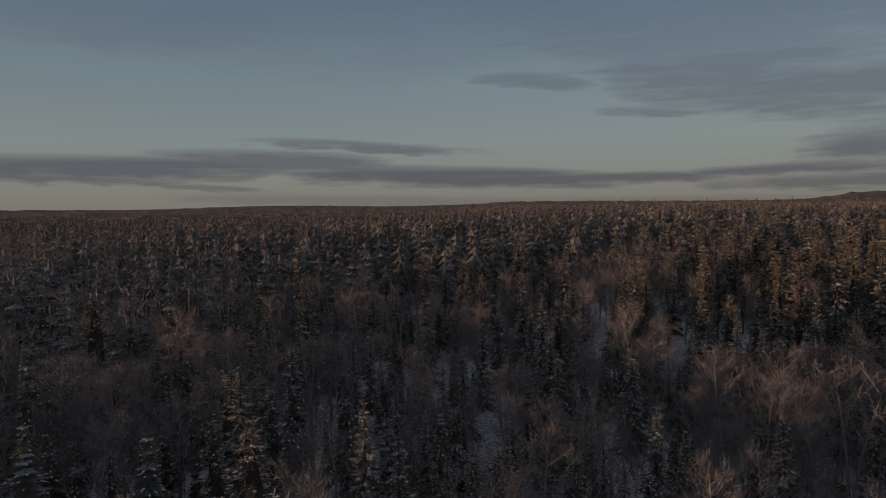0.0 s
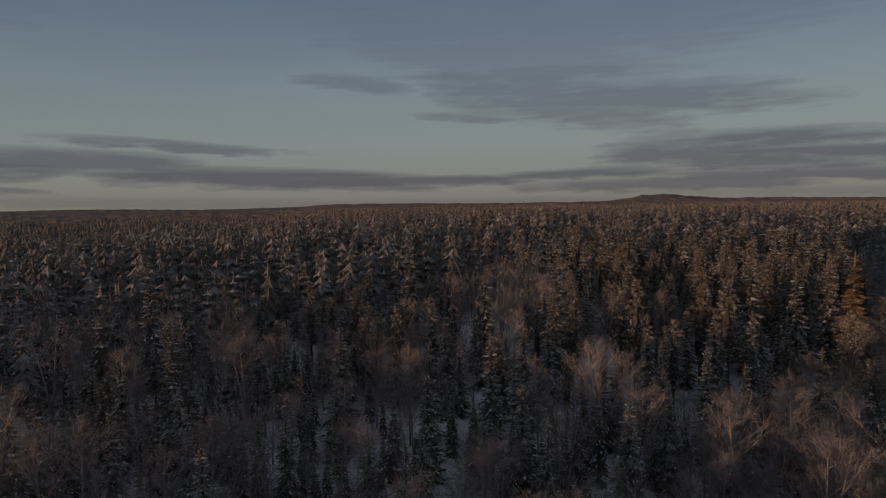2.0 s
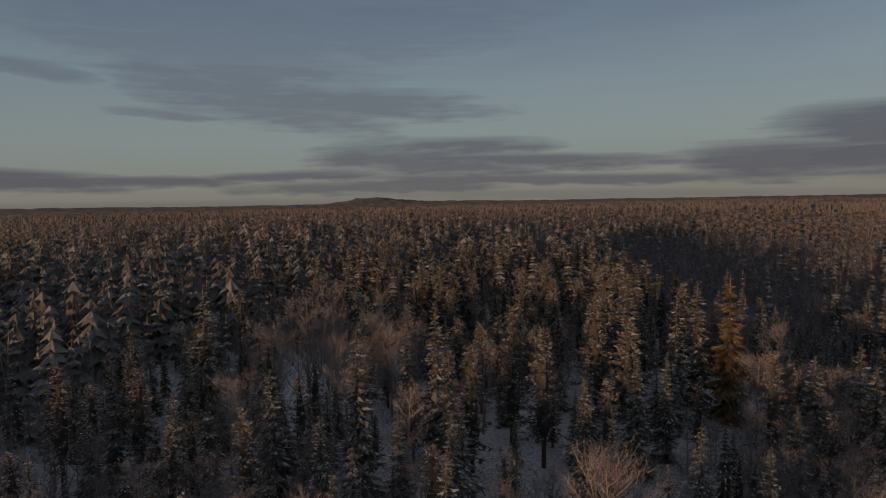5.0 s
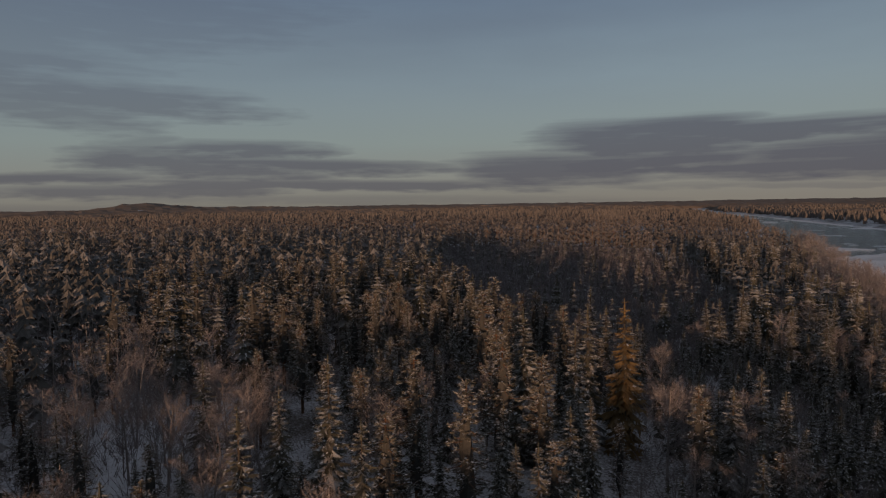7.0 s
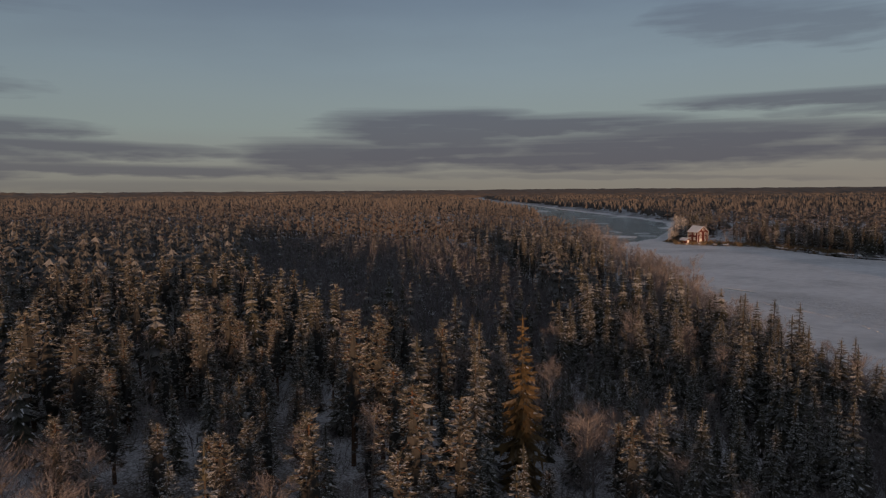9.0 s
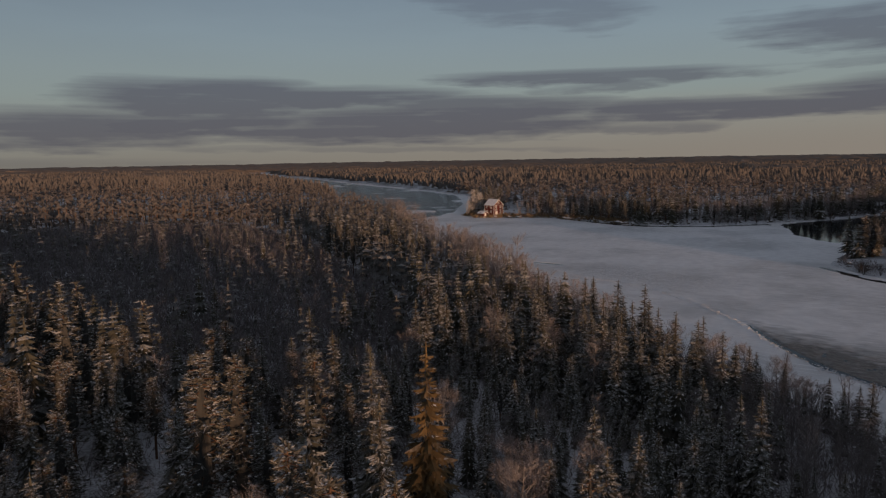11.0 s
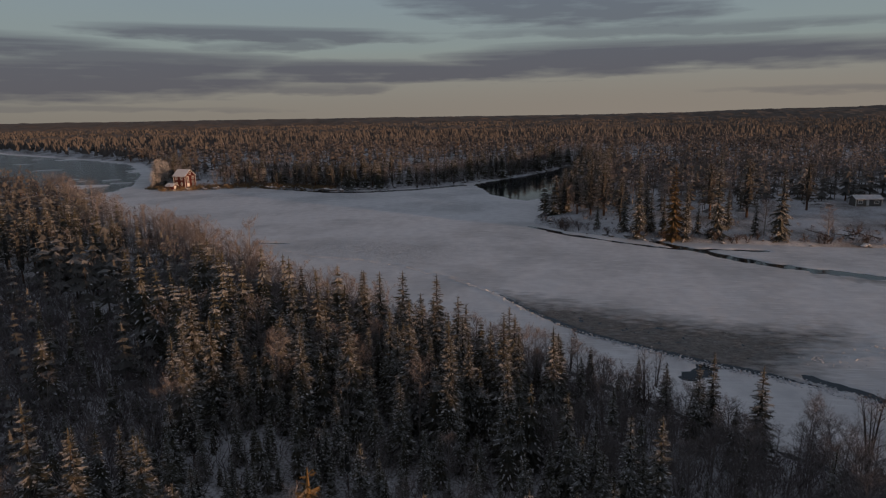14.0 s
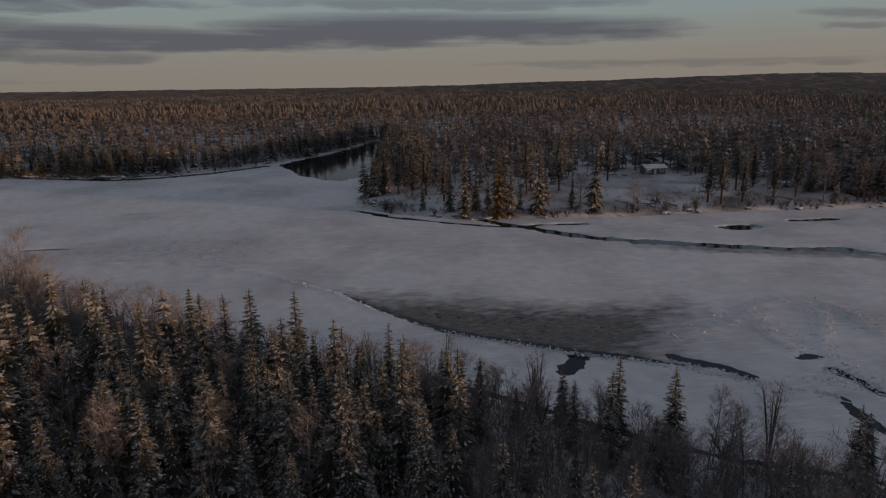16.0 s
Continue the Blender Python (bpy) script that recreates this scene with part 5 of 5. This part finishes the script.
red = house("red_timber_house", "tall falu-red timber house with snowy roof by the river", Matrix.Translation((294.6, 235.0, 1.15)) @ Matrix.Rotation(radians(-13.9), 4, "Z") @ Matrix.Scale(0.83, 4),
            8.0, 8.6, 6.9, 10.2, RED, WHITE,
            [("gable", 0.0, 8.3, 0.9, 1.0), ("gable", -1.9, 5.9, 1.1, 1.35), ("gable", 1.9, 5.9, 1.1, 1.35), ("gable", 1.9, 3.4, 1.1, 1.35), ("gable", -1.9, 3.7, 1.1, 1.3), ("gable", 1.9, 1.5, 1.1, 1.1),
             ("side", 2.2, 5.6, 1.1, 1.35), ("side", -1.6, 5.6, 1.1, 1.35), ("side", 2.2, 2.6, 1.1, 1.35), ("side", -1.6, 2.6, 1.1, 1.35)], [("gable", -1.7, 0.55, 1.9, 2.1)])
part("porch_step", box(-3.0, -0.4, -5.6, -4.35, -0.3, 0.5), GREYWOOD, red, "grey wooden step")
shed = house("boat_shed", "low red boarded shed with snowy roof at the water", Matrix.Translation((289.4, 238.8, 0.75)) @ Matrix.Rotation(radians(-13.9), 4, "Z") @ Matrix.Scale(0.9, 4),
             3.4, 4.6, 1.9, 3.0, RED, RED, [], [("gable", 0.0, 0.3, 1.4, 1.6)], 0.25, 0.2)
cabin = house("grey_log_cabin", "low grey cabin with white windows and snowy roof", Matrix.Translation((232.0, -39.2, float(ground_z(232, -39.2)) - 0.05)) @ Matrix.Rotation(radians(4), 4, "Z") @ Matrix.Scale(0.86, 4),
              5.0, 9.0, 2.7, 3.7, GREYWOOD, WHITE, [("side", 3.0, 1.75, 1.3, 0.95), ("side", -2.7, 1.75, 1.3, 0.95)], [("side", 0.4, 0.3, 0.95, 2.0)], 0.3, 0.25)
hut = house("fishing_hut", "small dark hut under snow beside the inlet", Matrix.Translation((421.0, 40.0, float(ground_z(421, 38)))) @ Matrix.Rotation(radians(30), 4, "Z"),
            4.5, 6.0, 2.2, 3.4, GREYWOOD, GREYWOOD, [], [("side", 0.5, 0.2, 0.9, 1.9)], 0.2, 0.4)
hut_b = house("woodshed", "small snow-laden woodshed on the inlet bank", Matrix.Translation((412.0, 66.0, float(ground_z(412, 66)))) @ Matrix.Rotation(radians(-40), 4, "Z"),
              3.6, 5.0, 1.8, 2.8, DARKWOOD, DARKWOOD, [], [("gable", 0.0, 0.2, 0.9, 1.5)], 0.2, 0.4)


# ---- shore things ----
def boulder_mesh(seed):
    rng = np.random.default_rng(seed)
    bm = bmesh.new()
    bmesh.ops.create_icosphere(bm, subdivisions=2, radius=0.5)
    ph = rng.uniform(0, 6, 6)
    for v in bm.verts:
        c = v.co
        k = 1 + 0.22 * math.sin(5 * c.x + ph[0]) * math.cos(4 * c.y + ph[1]) + 0.14 * math.sin(9 * c.z + ph[2] + 3 * c.x)
        v.co = Vector((c.x * k * 1.25, c.y * k, c.z * k * 0.72))
    me = bpy.data.meshes.new("boulder")
    bm.to_mesh(me)
    bm.free()
    me.materials.append(ROCK)
    return me


m, n, l, b = material("snow_capped_rock", 0.85, spec=0.2)
v = coords(n, l)
geo = n.new("ShaderNodeNewGeometry")
up = n.new("ShaderNodeSeparateXYZ")
l.new(geo.outputs["Normal"], up.inputs[0])
rock = blend(n, l, noise_of(n, l, v, 3.0, 5), (0.09, 0.08, 0.072), (0.27, 0.24, 0.22))
f = math_of(n, l, "ADD", up.outputs[2], math_of(n, l, "MULTIPLY", noise_of(n, l, v, 2.0, 3), 0.5))
l.new(blend(n, l, band(n, l, f, 0.75, 0.95), rock, (0.70, 0.70, 0.73)), b.inputs["Base Color"])
bump(n, l, noise_of(n, l, v, 8.0, 4), b, 0.6, 0.06)
ROCK = m
ROCKS = [boulder_mesh(k) for k in range(4)]
rng = np.random.default_rng(77)


def strew(line, many, inland, lo, hi):
    """Places along a bank: distance inland and size vary."""
    pts = np.array(line, float)
    seg = np.hypot(*(pts[1:] - pts[:-1]).T)
    for _ in range(many):
        s = rng.uniform(0, seg.sum())
        k = int(np.searchsorted(np.cumsum(seg), s))
        k = min(k, len(seg) - 1)
        f = (s - (np.cumsum(seg)[k] - seg[k])) / seg[k]
        p = pts[k] + (pts[k + 1] - pts[k]) * f + rng.normal(0, inland, 2)
        z = float(ground_z(p[0], p[1]))
        if z > 0.05:
            yield p[0], p[1], z, rng.uniform(lo, hi)


for line, many, inland, lo, hi in ((FAR_BANK[18:24], 130, 1.8, 0.7, 2.3), (FAR_BANK[2:9], 100, 2.2, 0.5, 1.6), (FAR_BANK[14:19], 40, 2.5, 0.5, 1.6), (NEAR_BANK[5:9], 14, 1.5, 0.3, 0.8)):
    for x, y, z, size in strew(line, many, inland, lo, hi):
        ob = new("boulder", ROCKS[int(rng.integers(4))])
        ob.matrix_basis = Matrix.Translation((x, y, z + 0.12 * size)) @ Matrix.Rotation(rng.uniform(0, 6.28), 4, "Z") @ Matrix.Diagonal((size, size, size * rng.uniform(0.7, 1.1), 1))
        tagged(ob, "grey shore boulder with a cap of snow", "boulder", "boulders of the banks")


def shrub(seed):
    """A low bare bush of many stems."""
    rng = np.random.default_rng(seed)
    stems, twigs = Heap(), Heap()
    for k in range(11):
        a, lean = rng.uniform(0, 6.28), rng.uniform(0.1, 0.55)
        end = np.array([math.cos(a) * lean, math.sin(a) * lean, rng.uniform(0.6, 1.0)])
        tube(stems, [(0, 0, -0.1), end * 0.5 + rng.normal(0, 0.03, 3), end], (0.014, 0.010, 0.004), 3)
        for _ in range(16):
            p = end * rng.uniform(0.35, 1.0)
            d = end * 0.25 + rng.normal(0, 0.13, 3)
            w = np.cross(d, rng.normal(size=3))
            w = w / np.linalg.norm(w) * 0.011
            twigs.add([p - w, p + w, p + d], [(0, 1, 2)])
    return stems.arrays(), twigs.arrays()


BUSH = frosted("dark_bush_twigs", (0.06, 0.045, 0.04), (0.13, 0.095, 0.08), (0.30, 0.27, 0.26), 0.5, 1.2)
bushes = []
for k in range(3):
    stems, twigs = shrub(k + 5)
    root = tagged(new("bare_shrub"), "low leafless shrub with dark frosted twigs in snow", "shrub", "shrubs of the banks")
    part("stem", stems, DARKWOOD, root)
    tagged(part("twig", twigs, BUSH, root), kind="stuff")
    bushes.append([root, False])
for line, many, inland, lo, hi in ((FAR_BANK[2:9], 130, 4.0, 1.2, 3.0), (FAR_BANK[19:25], 34, 2.5, 1.0, 2.8), (FAR_BANK[14:19], 26, 3.0, 1.0, 2.5), (NEAR_BANK[4:10], 60, 2.5, 1.2, 3.2)):
    for x, y, z, size in strew(line, many, inland, lo, hi):
        entry = bushes[int(rng.integers(3))]
        m = Matrix.Translation((x, y, z - 0.05)) @ Matrix.Rotation(rng.uniform(0, 6.28), 4, "Z")
        ob = entry[0] if not entry[1] else copy_thing(entry[0], m)
        entry[1] = True
        ob.matrix_basis = m
        ob.scale = (size * 1.2, size * 1.2, size)


def fallen_log(x, y, length, turn, tilt):
    root = tagged(new("fallen_log"), "dark fallen trunk with broken branches lying in snow", "log", "driftwood of the headland")
    root.matrix_basis = Matrix.Translation((x, y, float(ground_z(x, y)) + 0.12)) @ Matrix.Rotation(turn, 4, "Z") @ Matrix.Rotation(tilt, 4, "Y")
    h = Heap()
    tube(h, [(0, 0, 0), (length * 0.5, 0.1, 0.05), (length, 0, 0)], (0.17, 0.13, 0.05), 6)
    part("stem", h.arrays(), DARKWOOD, root)
    for k in range(5):
        h = Heap()
        at = length * (0.35 + 0.13 * k)
        tube(h, [(at, 0, 0.05), (at + 0.3, 0.5 * (-1) ** k, 0.5), (at + 0.7, 0.8 * (-1) ** k, 0.75)], (0.045, 0.03, 0.01), 4)
        part("branch", h.arrays(), DARKWOOD, root)


for x, y, length, turn, tilt in ((184, -11, 6, 1.2, -0.25), (185, -16, 5, 2.0, -0.15), (183, -22, 4, 0.4, -0.1), (186, -50, 6, 2.4, -0.3), (184, -14, 4.5, 2.8, -0.1), (187, -20, 5, 1.5, -0.2),
                                 (297, 200, 4, 1.0, -0.1), (183, -58, 4, 0.9, -0.15), (186, 26, 5, 2.6, -0.12), (72, 41, 5, 2.2, -0.1)):
    fallen_log(x, y, length, turn, tilt)


def boat(x, y, turn, label):
    """An upturned rowing boat under snow."""
    root = tagged(new("rowing_boat"), label, "boat")
    root.matrix_basis = Matrix.Translation((x, y, float(ground_z(x, y)))) @ Matrix.Rotation(turn, 4, "Z")
    for name, grow, mat, lab in (("hull", 1.0, DARKWOOD, "dark tarred planks"), ("snow_cover", 1.06, ROOFSNOW, "snow lying on the keel")):
        h = Heap()
        pts, tris, rows = [], [], 9
        for i in range(rows):
            f = i / (rows - 1) * 2 - 1
            wide = 0.62 * (1 - abs(f) ** 2.4) + 0.03
            low = 0.0 if name == "hull" else 0.34
            for k in range(6):
                a = math.pi * k / 5
                pts.append((f * 2.0 * grow, math.cos(a) * wide * grow * (1 if name == "hull" else 0.75), low * (0.9 - 0.3 * abs(f)) + math.sin(a) * (0.55 * (1 - 0.35 * abs(f))) * (grow if name == "hull" else 0.55)))
        for i in range(rows - 1):
            for k in range(5):
                q = i * 6 + k
                tris += [(q, q + 6, q + 7), (q, q + 7, q + 1)]
        h.add(pts, tris)
        part(name, h.arrays(), mat, root, lab)


boat(226.0, -48.5, 1.4, "upturned rowing boat under snow beside the cabin")
boat(233.0, -25.0, 1.7, "dark upturned rowing boat half buried in snow")


def picnic_table(x, y):
    root = tagged(new("picnic_table"), "small wooden table with benches under snow", "table")
    root.matrix_basis = Matrix.Translation((x, y, float(ground_z(x, y)))) @ Matrix.Rotation(0.4, 4, "Z")
    part("tabletop", box(-0.8, 0.8, -0.4, 0.4, 0.70, 0.76), DARKWOOD, root)
    part("snow_cover", box(-0.8, 0.8, -0.4, 0.4, 0.765, 0.93, 0.06), ROOFSNOW, root, "white snow cushion")
    for sy in (-1, 1):
        part("bench", box(-0.8, 0.8, sy * 0.75 - 0.13, sy * 0.75 + 0.13, 0.40, 0.45), DARKWOOD, root)
    for sx in (-1, 1):
        part("leg", box(sx * 0.6 - 0.05, sx * 0.6 + 0.05, -0.85, 0.85, 0.30, 0.40), DARKWOOD, root)
        for sy in (-1, 1):
            part("leg", box(sx * 0.6 - 0.05, sx * 0.6 + 0.05, sy * 0.4 - 0.05, sy * 0.4 + 0.05, -0.1, 0.70), DARKWOOD, root)


picnic_table(229.0, -27.5)


# tall bare trees of many stems by the water
for k, (x, y, tall, stems) in enumerate(((63.6, 31.0, 9.0, 6), (84.0, 46.5, 7.0, 3), (79.0, 48.5, 8.0, 3), (88.0, 57.0, 7.5, 4), (73.5, 43.0, 6.5, 4), (92.0, 66.0, 7.0, 3))):
    trunk, crown, _, boughs, _ = birch(90 + k, 3, spread_r=0.10, stems=stems, start=0.38, airy=True)
    root = tagged(new("bare_aspen"), "tall many-stemmed leafless tree at the ice edge", "tree", "bare trees of the bank")
    part("trunk", trunk, DARKWOOD, root, "dark bare stems")
    tagged(part("branchwork", boughs, DARKWOOD, root), kind="stuff")
    tagged(part("crown", crown, TWIG, root), kind="stuff")
    root.matrix_basis = Matrix.Translation((x, y, float(ground_z(x, y)) - 0.1)) @ Matrix.Rotation(k * 1.3, 4, "Z")
    root.scale = (tall / 10,) * 3

# broken ice heaped along the cracks
RUBBLE = plain("broken_ice", (0.45, 0.46, 0.50), (0.70, 0.70, 0.73), 2.0, 0.5, isle=0.5, spec=0.5)
heap = Heap()
corner = np.array([(x, y, z) for x in (-1, 1) for y in (-1, 1) for z in (-1, 1)], float)
faces = [(0, 1, 3), (0, 3, 2), (4, 6, 7), (4, 7, 5), (0, 4, 5), (0, 5, 1), (2, 3, 7), (2, 7, 6), (1, 5, 7), (1, 7, 3), (0, 2, 6), (0, 6, 4)]
for line, many, off, wide in ((CRACK[3:12], 420, 1.6, 0.5), (CRACK[11:18], 900, 2.0, 0.8), (SIDE_LEAD, 160, 2.6, 0.6), (LOW_LEAD, 160, 0.0, 2.2), *((f, 170, 0.0, 2.4) for f in FLOES)):
    pts = np.array(line, float)
    seg = np.hypot(*(pts[1:] - pts[:-1]).T)
    for _ in range(many):
        s = rng.uniform(0, seg.sum())
        k = min(int(np.searchsorted(np.cumsum(seg), s)), len(seg) - 1)
        d = (pts[k + 1] - pts[k]) / seg[k]
        p = pts[k] + d * (s - (np.cumsum(seg)[k] - seg[k])) + np.array([-d[1], d[0]]) * (-off * 0.6 + rng.normal(0, wide * 0.6))
        size = rng.uniform(0.04, 0.13) * (1.6 if rng.random() < 0.06 else 1.0)
        turn = Euler((rng.normal(0, 0.25), rng.normal(0, 0.25), rng.uniform(0, 6.28))).to_matrix()
        block = np.array([turn @ Vector(c * np.array((1.2, 0.8, 0.35)) * size * rng.uniform(0.8, 1.15)) for c in corner])
        heap.add(block + np.array([p[0], p[1], 0.2 + 0.2 * size]), faces)
rubble = new("ice_rubble", sheet("ice_rubble", *heap.arrays(), [RUBBLE]))
tagged(rubble, "broken white ice blocks heaped along the cracks", "ice", kind="stuff")
